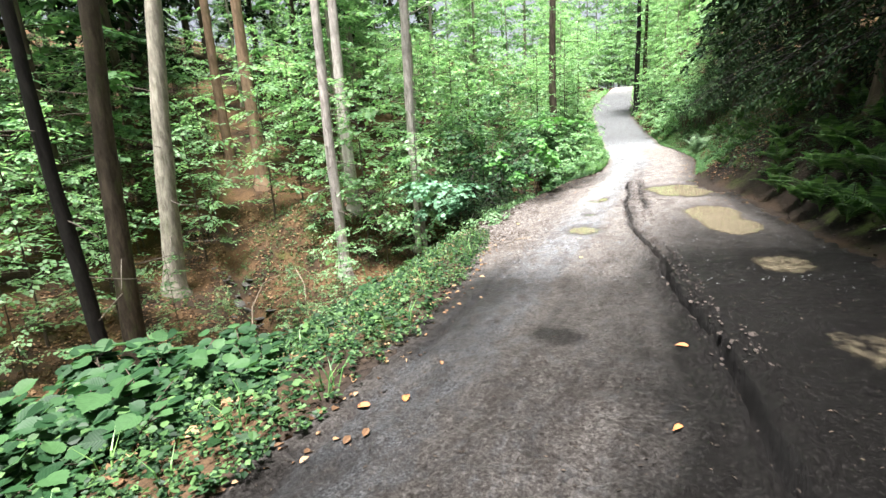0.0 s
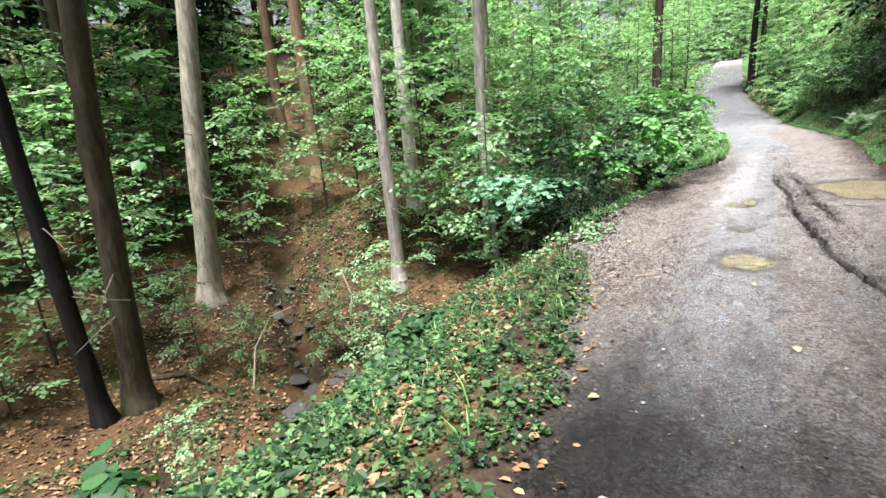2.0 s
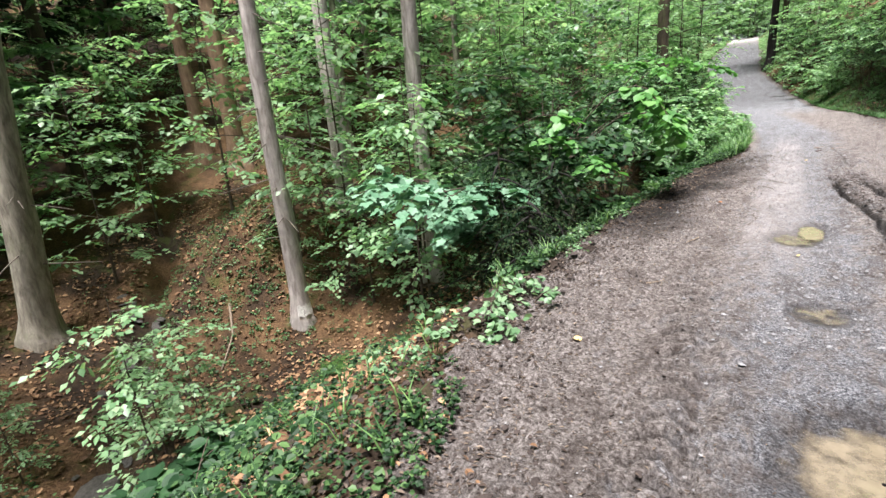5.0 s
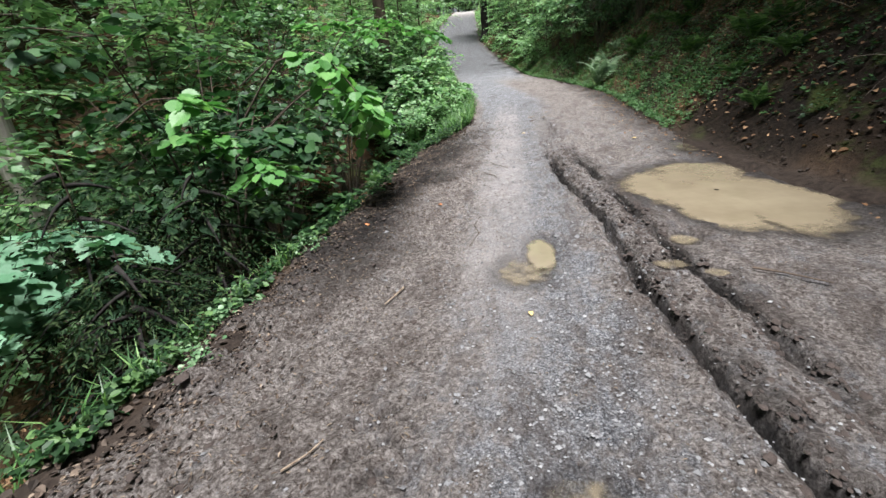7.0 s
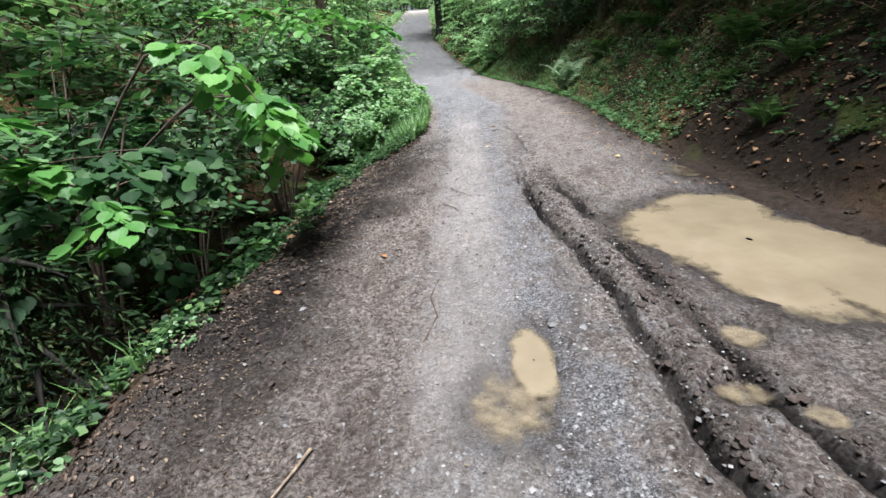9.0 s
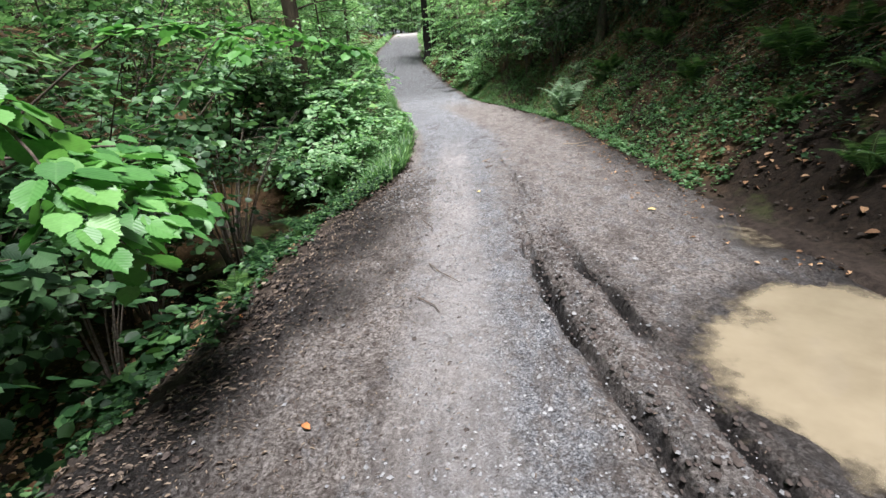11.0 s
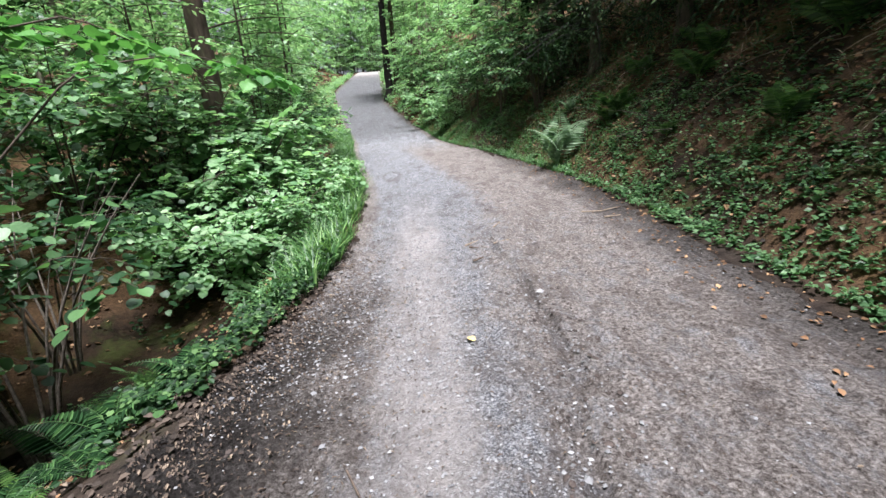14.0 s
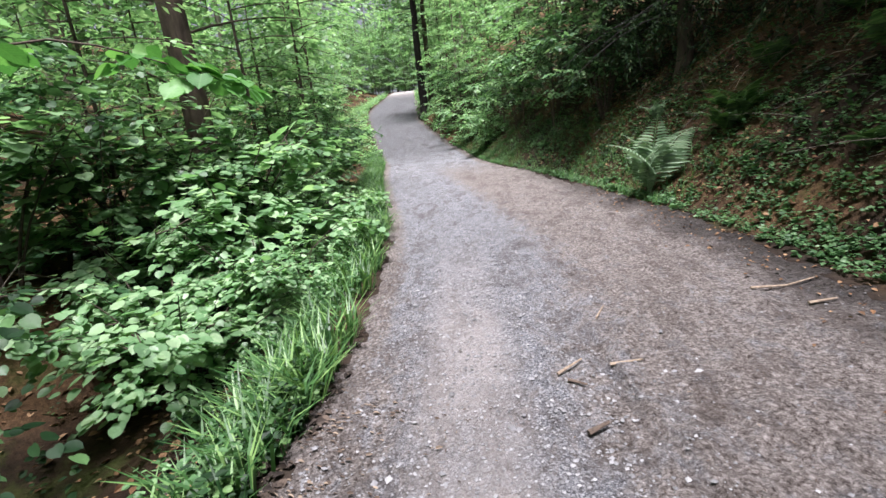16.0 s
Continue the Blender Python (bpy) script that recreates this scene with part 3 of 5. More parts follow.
def puddle(blobs, label, cloudy=1.0):
    cx, cy = np.mean([b[0] for b in blobs]), np.mean([b[1] for b in blobs])
    a = np.linspace(0, 2 * np.pi, 64, endpoint=False)
    r = np.zeros(64)
    for k in range(64):
        t = np.linspace(0, 3, 300)
        q = hollow(cx + t * np.cos(a[k]), cy + t * np.sin(a[k]), blobs)
        r[k] = np.max(t[q < 1.3], initial=0.03)
    s = np.linspace(0.02, 1, 16)[:, None]
    x, y = cx + s * r * np.cos(a), cy + s * r * np.sin(a)
    deep = cloudy * smooth(1.2, 0.45, hollow(x, y, blobs))
    i, j = np.meshgrid(np.arange(15), np.arange(64), indexing="ij")
    k = (j + 1) % 64
    f = np.stack([i * 64 + j, (i + 1) * 64 + j, (i + 1) * 64 + k, i * 64 + k], -1).reshape(-1, 4)
    v = np.stack([x, y, np.full(x.shape, level(blobs))], -1).reshape(-1, 3)
    tagged(mesh_object("puddle", v, f, WATER, values={"depth": deep}), label, "puddle", "puddles on the track")


for key, blobs in HOLLOWS.items():
    puddle(blobs, {"big": "large puddle of opaque tan muddy water in the track",
                   "long": "long puddle of yellowish muddy water in the wheel track"}.get(key, "small shallow puddle of cloudy muddy water"),
           {"big": 1.15, "long": 1.3, "A": 0.55, "B": 0.95, "D": 0.45, "C": 0.35, "spot": 0.5, "spot2": 0.45, "first": 0.28, "small": 0.5}.get(key, 0.3))


# ---- growing things ----
def path_points(start, way, length, bend, n=6):
    """A limb: sets off along way and bends by the vector bend."""
    s = np.linspace(0, 1, n)[:, None]
    return np.asarray(start) + unit(np.asarray(way, float)) * length * s + np.asarray(bend) * s ** 2


def leaves_on(g, limbs, per_limb, begin, twig, leaves, size, shape, droop=0.22, tilt=0.2, flat=0.88):
    """Leafy twigs at random places along the limbs."""
    o, w = [], []
    for p in limbs:
        s = g.uniform(begin, 1.0, per_limb) * (len(p) - 1)
        i = np.minimum(s.astype(int), len(p) - 2)
        f = (s - i)[:, None]
        o.append(p[i] * (1 - f) + p[i + 1] * f)
        d = unit(p[i + 1] - p[i])
        r = g.normal(0, 1, d.shape)
        r[:, 2] *= 1 - flat
        w.append(d * 0.5 + unit(r) * 0.9)
    o, w = np.concatenate(o), np.concatenate(w)
    return sprays(g, o, w, twig * g.uniform(0.6, 1.3, len(o)), leaves, size, shape, droop, tilt)


def limbs_mesh(limbs, r0, r1, sides=5):
    return joined([tube(p, np.linspace(r0, r1, len(p)), sides) for p in limbs])


def crown(parent, name, leafage, wood, leaf, bark, shape=None):
    """Leaves and the twigs that bear them, as one part."""
    (lv, lf), (wv, wf) = leafage, wood
    v, f = joined([(lv, lf), (wv, triangles(wf))])
    values = {k: np.concatenate([a, np.ones(len(wv))]) for k, a in ribs(shape, lv).items()} if shape else {}
    return with_wood(mesh_object(name, v, f, leaf, parent, values=values), len(lf), bark)


def trunk_mesh(g, h, r, sides=16, lean=(0, 0), top=0.25):
    z = np.concatenate([[-0.5, 0, 0.12, 0.3, 0.6], np.linspace(1, h, 26)])
    p = np.stack([lean[0] * z / 8 + 0.02 * np.sin(z * 0.9), lean[1] * z / 8 + 0.02 * np.cos(z * 0.7), z], 1)
    rad = r * (1 - (1 - top) * np.clip(z, 0, h) / h) * (1 + 0.55 * np.exp(-np.clip(z, 0, 9) / 0.28))
    v, f = tube(p, rad, sides)
    c = np.repeat(p, sides, 0)
    a = np.tile(np.arange(sides), len(z))
    bump = 1 + 0.05 * g.normal(0, 1, len(v)) + 0.10 * np.sin(a * 2.4 + 1) * np.exp(-np.clip(c[:, 2], 0, 9) / 0.5)
    return c + (v - c) * bump[:, None], f


def ground_at(x, y):
    return float(terrain(x, y))


def broadleaf(name, x, y, h, r, bark, label, seed, z0=5.0, z1=16.0, reach=2.8, boughs=26, twigs=7, leaves=9, size=0.16,
              leaf=None, shape=DIAMOND, stubs=6, lean=(0, 0), group="", sides=16):
    """A woodland tree: trunk, dead stubs low down, leafy boughs above."""
    g = np.random.default_rng(seed)
    tree = root(name, x, y, ground_at(x, y), label, "tree", group)
    v, f = trunk_mesh(g, h, r, sides, lean)
    mesh_object("trunk", v, f, bark, tree)
    for k in range(stubs):
        z = g.uniform(1.2, 7)
        a = g.uniform(0, 2 * np.pi)
        d = np.array([np.cos(a), np.sin(a), g.uniform(-0.3, 0.2)])
        c = np.array([lean[0] * z / 8, lean[1] * z / 8, z])
        q = path_points(c, d, g.uniform(0.3, 1.3) + r, (0, 0, g.uniform(-0.3, 0.1)))
        sv, sf = tube(q, np.linspace(0.018, 0.005, len(q)), 5)
        mesh_object("dead_branch", sv, sf, STEM, tree)
    limbs = []
    for k in range(boughs):
        z = z0 + (z1 - z0) * (k + g.uniform(0, 1)) / boughs
        a = k * 2.4 + g.uniform(-0.4, 0.4)
        l = reach * g.uniform(0.55, 1.1) * (1 - 0.5 * (z - z0) / (z1 - z0))
        c = np.array([lean[0] * z / 8, lean[1] * z / 8, z])
        limbs.append(path_points(c, (np.cos(a), np.sin(a), g.uniform(0.0, 0.45)), l, (0, 0, -0.22 * l)))
    crown(tree, "crown", leaves_on(g, limbs, twigs, 0.3, 0.75, leaves, size, shape), limbs_mesh(limbs, 0.012 + 0.07 * r, 0.006, 3), leaf or LEAF, bark)
    return tree


def spruce(name, x, y, h, r, label, seed, z0=1.5, reach=2.2, boughs=46, group="", twigs=9, needle=0.2, droop_low=1.15):
    """A dark conifer: drooping boughs with combs of needles, bare dead twigs below."""
    g = np.random.default_rng(seed)
    tree = root(name, x, y, ground_at(x, y), label, "tree", group)
    v, f = trunk_mesh(g, h, r, 12)
    mesh_object("trunk", v, f, BARK_BROWN, tree)
    limbs = []
    for k in range(boughs):
        z = z0 + (h - z0) * (k / boughs) ** droop_low
        a = k * 2.4 + g.uniform(-0.3, 0.3)
        l = reach * g.uniform(0.7, 1.1) * (1 - 0.85 * (z - z0) / (h - z0)) + 0.2
        limbs.append(path_points((0, 0, z), (np.cos(a), np.sin(a), -0.05), l, (0, 0, -0.35 * l)))
    thin = (DIAMOND[0] * [0.36, 1, 1], DIAMOND[1])
    low = [p for p in limbs if p[0][2] < 3.8]
    high = [p for p in limbs if p[0][2] >= 3.8]
    needles = leaves_on(g, low or limbs[:1], twigs, 0.1, 0.45 + needle, 20, 0.5 * needle, thin, 0.6, 0.6, 0.4)
    if high:
        needles = joined([needles, leaves_on(g, high, max(6, twigs // 2), 0.15, 3 * needle, 9, 1.6 * needle, (DIAMOND[0] * [0.8, 1, 1], DIAMOND[1]), 0.6, 0.5, 0.5)])
    crown(tree, "crown", needles, limbs_mesh(limbs, 0.028, 0.006, 3), NEEDLE, BARK_BLACK)
    return tree


def shrub(name, x, y, h, spread, label, seed, stems=7, per=9, twig=0.55, leaves=9, size=0.12, shape=OVAL, leaf=None, begin=0.3, category="shrub", group="", lean=(0, 0), side=3, tilt=0.3, low=2, wood=None):
    """Many stems from one foot, arching outwards, with leafy side shoots."""
    g = np.random.default_rng(seed)
    bush = root(name, x, y, ground_at(x, y), label, category, group)
    limbs, shoots = [], []
    for k in range(stems):
        a = k * 2 * np.pi / stems + g.uniform(-0.4, 0.4)
        out = np.array([np.cos(a) * spread + lean[0], np.sin(a) * spread + lean[1], 0]) * g.uniform(0.4, 1.0)
        hh = h * g.uniform(0.7, 1.05)
        p = path_points((0.12 * np.cos(a), 0.12 * np.sin(a), -0.1), (out[0] * 0.3, out[1] * 0.3, hh), hh, out * 0.8 - np.array([0, 0, 0.12 * hh]), 8)
        limbs.append(p)
        v, f = tube(p, np.linspace(0.008 + 0.0042 * h, 0.004, len(p)), 6)
        mesh_object("stem", v, f, wood or TWIG, bush)
        for m in range(side):
            i = g.integers(low, 7)
            b = g.uniform(0, 2 * np.pi)
            d = np.array([np.cos(b), np.sin(b), g.uniform(-0.1, 0.5)]) + 0.5 * unit(out)
            shoots.append(path_points(p[i], d, spread * g.uniform(0.35, 0.8), (0, 0, -0.15 * spread), 5))
    crown(bush, "foliage", leaves_on(g, limbs + shoots, per, begin, twig, leaves, size, shape, 0.3, tilt), limbs_mesh(shoots, 0.008, 0.003, 4), leaf or LEAF, TWIG, shape if shape is TOOTHED else None)
    return bush


def bough(name, points, r, label, seed, per=14, twig=0.35, leaves=7, size=0.14, shape=TOOTHED, leaf=None, begin=0.25):
    """A leafy branch that hangs into view from a shrub."""
    g = np.random.default_rng(seed)
    p = np.array(points, float)
    s = np.linspace(0, len(p) - 1, 12)
    q = np.stack([np.interp(s, range(len(p)), p[:, k]) for k in range(3)], 1)
    b = root(name, *q[0], label, "branch")
    q = q - q[0]
    v, f = tube(q, np.linspace(r, 0.004, len(q)), 6)
    mesh_object("limb", v, f, TWIG, b)
    v, f = leaves_on(g, [q], per, begin, twig, leaves, size, shape, 0.25, 0.28, 0.85)
    mesh_object("foliage", v, f, leaf or LEAF_VEINED, b, values=ribs(shape, v))
    return b


def frond_mesh(g, length, pairs=24, width=0.25, slim=0.32):
    s = np.linspace(0, 1, 14)[:, None]
    p = np.concatenate([0 * s, length * s * (0.62 + 0.22 * s), length * (1.05 * s - 0.75 * s ** 2)], 1)
    u = np.linspace(0.14, 0.99, pairs)
    pos = np.stack([np.interp(u, s[:, 0], p[:, k]) for k in range(3)], 1)
    tan = unit(np.gradient(pos, axis=0))
    size = width * length * np.minimum(u * 3.2, (1 - u) * 1.45 + 0.04)
    way = np.concatenate([tan * 0.35 + [1, 0, -0.12], tan * 0.35 + [-1, 0, -0.12]])
    up = np.concatenate([np.cross([1, 0, 0], tan)] * 2) + g.normal(0, 0.12, (2 * pairs, 3))
    thin = (OVAL[0] * [slim, 1, 1], OVAL[1])
    lv, lf = place_leaves(thin, np.concatenate([pos, pos]), way, up, np.concatenate([size, size]))
    tv, tf = tube(p, np.linspace(0.006, 0.002, len(p)), 4)
    tri = np.concatenate([tf[:, [0, 1, 2]], tf[:, [0, 2, 3]]])
    return joined([(lv, lf), (tv, tri)])


def fern(x, y, size, label, seed, leaf=None, fronds=8, group="ferns on the banks", upright=0.0):
    g = np.random.default_rng(seed)
    plant = root("fern", x, y, ground_at(x, y), label, "fern", group)
    v, f = frond_mesh(g, 1.0, 20, 0.27, 0.24)
    first = None
    for k in range(fronds):
        if first is None:
            ob = first = mesh_object("frond", v, f, leaf or FERN, plant, smooth=False)
        else:
            ob = new("frond", first.data)
            ob.parent = plant
        ob.rotation_euler = (g.uniform(-0.15, 0.35) + upright, g.uniform(-0.2, 0.2), k * 2 * np.pi / fronds + g.uniform(-0.3, 0.3))
        ob.scale = [size * g.uniform(0.7, 1.1)] * 3
    return plant


def stuff(name, v, f, mat, label, category, smooth_faces=False):
    return tagged(mesh_object(name, v, f, mat, smooth=smooth_faces), label, category, kind="stuff")


def scatter(g, n, y0, y1, inner, outer, edge, sign, thin=0.0, clump=1.0):
    """n places beside the road from inner to outer metres off one edge."""
    y = g.uniform(y0, y1, n)
    x = edge(y) + sign * (inner + (outer - inner) * g.uniform(0, 1, n) ** (1 + thin))
    keep = fbm(x, y, clump, 3, int(n) % 97) + g.uniform(-0.5, 0.5, n) > -0.25
    keep &= (np.abs(x - brook_line(y)) > 0.55) | (y > 13)
    x, y = x[keep], y[keep]
    return np.stack([x, y, terrain(x, y)], 1)


def herbs(name, at, height, per, size, shape, mat, label, seed, category="undergrowth"):
    """Low leafy plants: whorls of leaves up a short stem."""
    g = np.random.default_rng(seed)
    n = len(at)
    h = height * g.uniform(0.35, 1.2, n)
    s = g.uniform(0.25, 1.0, (n, per))
    a = g.uniform(0, 2 * np.pi, (n, per))
    out = np.stack([np.cos(a), np.sin(a), g.uniform(-0.35, 0.35, (n, per))], -1)
    stem = np.stack([g.normal(0, 0.12, n), g.normal(0, 0.12, n), np.ones(n)], 1)
    pos = at[:, None] + stem[:, None] * (h[:, None] * s)[..., None] + out * 0.25 * size
    up = np.array([0, 0, 1.0]) + g.normal(0, 0.35, out.shape)
    sz = size * g.uniform(0.5, 1.25, n)[:, None] * (1.15 - 0.4 * s)
    v, f = place_leaves(shape, pos.reshape(-1, 3), out.reshape(-1, 3), up.reshape(-1, 3), sz.ravel())
    return stuff(name, v, f, mat, label, category)


def grass(name, at, height, mat, label, seed, blades=7):
    g = np.random.default_rng(seed)
    n = len(at)
    a = g.uniform(0, 2 * np.pi, (n, blades))
    lean = g.uniform(0.1, 0.7, (n, blades))
    way = np.stack([np.cos(a) * lean, np.sin(a) * lean, np.ones((n, blades))], -1)
    up = np.stack([-np.cos(a), -np.sin(a), lean], -1)
    pos = at[:, None] + np.stack([np.cos(a) * 0.03, np.sin(a) * 0.03, 0 * a - 0.02], -1)
    wide = (BLADE[0] * [1.1, 1, 1], BLADE[1])
    v, f = place_leaves(wide, pos.reshape(-1, 3), way.reshape(-1, 3), up.reshape(-1, 3), height * g.uniform(0.4, 1.2, n * blades))
    return stuff(name, v, f, mat, label, "grass")


def litter(name, at, size, mat, label, seed, tilt=0.35, wide=0.8):
    g = np.random.default_rng(seed)
    n = len(at)
    a = g.uniform(0, 2 * np.pi, n)
    way = np.stack([np.cos(a), np.sin(a), g.normal(0, 0.15, n)], 1)
    up = np.array([0, 0, 1.0]) + g.normal(0, tilt, (n, 3))
    v, f = place_leaves((OVAL[0] * [wide, 1, 1.8], OVAL[1]), at + [0, 0, 0.02], way, up, size * g.uniform(0.5, 1.2, n))
    return stuff(name, v, f, mat, label, "leaf litter")


# ---- the trunks beside the brook ----
TALL = dict(h=21, z0=10.0, z1=19.5, boughs=6)
broadleaf("ash_tree", -12.95, 7.5, r=0.33, bark=BARK_GREY, label="tall straight tree with grey, lichen-spotted bark", seed=11, lean=(0.36, 0.79), stubs=9, **TALL)
pale = broadleaf("spruce_trunk_tree", -8.5, 11.1, r=0.2, bark=BARK_PALE, label="slender tall tree with pale knotty bark beside the brook", seed=12, stubs=24, **TALL)
broadleaf("tall_tree", -17.1, 14.3, r=0.24, bark=BARK_TAN, label="tall tan-barked tree on the far slope", seed=13, **TALL)
broadleaf("tall_tree", -15.6, 14.7, r=0.31, bark=BARK_TAN, label="thick tan-barked tree on the far slope", seed=14, **TALL)
broadleaf("tall_tree", -10.5, 14.8, r=0.26, bark=BARK_PALE, label="tall tree with bright pale bark", seed=15, **TALL)
# fuller unseen crowns on these three, added to shade ditch and floor
broadleaf("tall_tree", -6.7, 13.8, r=0.21, bark=BARK_PALE, label="pale-barked tree behind the hazel shrubs", seed=16, h=21, z0=8.5, z1=20, boughs=26, reach=4.2, twigs=8, size=0.26)
broadleaf("dark_tree", -9.3, 3.15, r=0.16, bark=BARK_BLACK, label="thin leaning tree with wet black bark", seed=17, lean=(-0.1, -0.1), stubs=5, h=21, z0=8.5, z1=20, boughs=19, reach=4.2, twigs=8, size=0.26)
broadleaf("brown_tree", -9.35, 3.8, r=0.25, bark=BARK_BROWN, label="brown mossy tree beside a black trunk", seed=18, stubs=10, lean=(0.36, 0.5), h=21, z0=8.5, z1=20, boughs=19, reach=4.2, twigs=8, size=0.26)
broadleaf("big_tree", -3.9, 25.8, r=0.24, bark=BARK_BROWN, label="stout brown-barked tree beside the track", seed=19, h=20, z0=1.0, z1=18, reach=3.2)
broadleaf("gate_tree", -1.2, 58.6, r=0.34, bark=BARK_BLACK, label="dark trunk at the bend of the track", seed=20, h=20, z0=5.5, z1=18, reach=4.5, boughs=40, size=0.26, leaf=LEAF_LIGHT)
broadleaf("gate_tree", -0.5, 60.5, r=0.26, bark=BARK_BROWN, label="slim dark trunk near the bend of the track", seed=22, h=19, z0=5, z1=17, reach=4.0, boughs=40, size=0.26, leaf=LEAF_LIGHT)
mark_a, mark_z = np.meshgrid(np.linspace(0, 1.6, 8), np.linspace(0.24, 0.5, 5))
mark_r = 0.2 * (1 + 0.55 * np.exp(-mark_z / 0.28)) * 1.1 + 0.004
mark_v = np.stack([mark_r * np.cos(mark_a), mark_r * np.sin(mark_a), mark_z + 0.03 * np.sin(mark_a * 9)], -1).reshape(-1, 3)
mark = mesh_object("paint_mark", mark_v, grid_faces(5, 8), plain_material("white_paint", [(0.3, (0.5, 0.48, 0.45)), (0.6, (0.8, 0.78, 0.74))], 20), pale, "chipped white paint mark")
mark.rotation_euler = (0, 0, -0.9)

# ---- the wood behind ----
far_tree = broadleaf("woodland_tree", -24, 9, 20, 0.2, BARK_BROWN, "brown-trunked woodland tree on the slope", 31, z0=2.0, z1=19, reach=3.8, boughs=38, twigs=8, leaves=7, size=0.37, leaf=LEAF, stubs=4, group="trees of the wood", sides=9)
far_spruce = spruce("spruce_tree", -21, 4, 19, 0.2, "dark spruce with drooping boughs in the wood", 32, z0=2.0, boughs=40, twigs=6, needle=0.27, group="trees of the wood")
light_tree = broadleaf("beech_tree", -16, 24, 15, 0.13, BARK_GREY, "slim beech with light green leaves", 33, z0=1.0, z1=14.5, reach=3.4, boughs=42, twigs=8, leaves=8, size=0.26, leaf=LEAF_LIGHT, stubs=3, group="trees of the wood", sides=9)
g = np.random.default_rng(40)
placed = [(-13.1, 7.45), (-8.5, 11.1), (-17.1, 14.3), (-15.6, 14.7), (-10.5, 14.8), (-6.7, 13.8), (-9.3, 3.5), (-24, 9), (-21, 4), (-16, 24)]


def free(x, y, gap):
    if any(math.hypot(x - a, y - b) < gap for a, b in placed):
        return False
    placed.append((x, y))
    return True


def plant_out(source, count, x0, x1, y0, y1, gap):
    done, tries = 0, 0
    while done < count and tries < 3000:
        tries += 1
        x, y = g.uniform(x0, x1), g.uniform(y0, y1)
        if left_edge(y) - 3.5 < x < right_edge(y) + 3.2 or (-15 < x < -3 and 0 < y < 15):
            continue
        if free(x, y, gap):
            s = g.uniform(0.75, 1.2)
            copy_thing(source, pose(x, y, ground_at(x, y) - 0.1, 0, 0, g.uniform(0, 360)) @ Matrix.Scale(s, 4))
            done += 1


plant_out(far_tree, 32, -48, -15, -14, 60, 2.4)
plant_out(far_spruce, 14, -40, -14, -14, 50, 2.2)
plant_out(far_spruce, 16, -36, -20, 0, 24, 1.9)
plant_out(light_tree, 26, -26, -6, 14, 70, 2.2)
plant_out(far_spruce, 12, 10, 24, -8, 60, 2.2)
plant_out(far_tree, 11, 10, 30, -14, 75, 2.4)
plant_out(light_tree, 10, 4, 14, 26, 80, 2.4)
plant_out(far_tree, 9, -16, 16, -26, -8, 2.6)
plant_out(light_tree, 16, -25, 20, 88, 125, 3.0)
bank_spruce = spruce("bank_spruce", 6.8, 5.5, 15, 0.17, "dark spruce with low sweeping boughs on the bank", 34, z0=1.4, reach=3.2, boughs=60, group="spruces on the bank", twigs=13, needle=0.23, droop_low=1.7)
for x, y, s in ((6.7, 8.2, 1.0), (6.1, 11.0, 0.95), (6.0, 13.4, 1.0), (6.2, 16.0, 1.0), (6.4, 18.8, 1.05), (6.4, 21.8, 1.0), (6.2, 25.0, 0.9), (5.3, 27.6, 0.85), (5.2, 30.2, 0.85), (5.6, 33.4, 0.9), (6.9, 2.6, 0.95), (7.0, -0.4, 1.0), (6.8, -3.6, 1.0)):
    copy_thing(bank_spruce, pose(x, y, ground_at(x, y) - 0.1, 0, 0, x * 991 % 360) @ Matrix.Scale(s, 4))
# unseen second row of spruces, added to keep sun off the bank
for k in range(11):
    x, y = 8.7 + 0.5 * math.sin(k * 2.1), -3 + 3.3 * k
    copy_thing(far_spruce, pose(x, y, ground_at(x, y) - 0.1, 0, 0, k * 77) @ Matrix.Scale(0.8, 4))
spruce("spruce_sapling", -2.75, 12.0, 1.7, 0.02, "small dark spruce below the crumbling edge", 37, z0=0.1, reach=0.8, boughs=24, twigs=9, needle=0.13)
spruce("spruce_sapling", -2.6, 10.7, 1.3, 0.02, "small dark spruce below the crumbling edge", 38, z0=0.1, reach=0.7, boughs=20, twigs=9, needle=0.13)
spruce("spruce_sapling", -3.3, 11.2, 2.3, 0.025, "young dark spruce growing in the ditch", 35, z0=0.15, reach=1.0, boughs=26, twigs=9, needle=0.15)
spruce("spruce_sapling", -3.9, 12.6, 2.0, 0.025, "young dark spruce growing in the ditch", 36, z0=0.15, reach=0.9, boughs=24, twigs=9, needle=0.15)
for x, y, s in ((-6.8, 43, 0.8), (-8.4, 50, 0.9), (-10.6, 58, 1.0), (-14.2, 67, 1.0), (-15.5, 76, 1.1), (-15.5, 84, 1.0), (3.4, 47, 0.8), (1.6, 53, 0.8), (2.8, 64, 1.0), (3.6, 72, 1.0), (3.8, 80, 1.1), (3.4, 88, 1.0), (-6, 112, 1.2), (-2.5, 115, 1.2), (-9.5, 114, 1.3), (0.5, 112, 1.3), (-5, 112, 1.5), (-8, 116, 1.5)):
    copy_thing(light_tree, pose(x, y, ground_at(x, y) - 0.1, 0, 0, x * 91 % 360) @ Matrix.Scale(s, 4))

# ---- young beeches between the trunks, with flat layers of leaves ----
sapling = broadleaf("beech_sapling", -10.0, 13.4, 6.0, 0.035, TWIG, "young beech with flat layers of light green leaves", 51, z0=0.7, z1=5.8, reach=1.9, boughs=20, twigs=6, leaves=7, size=0.2, leaf=LEAF_LIGHT, stubs=0, group="young beeches", sides=5)
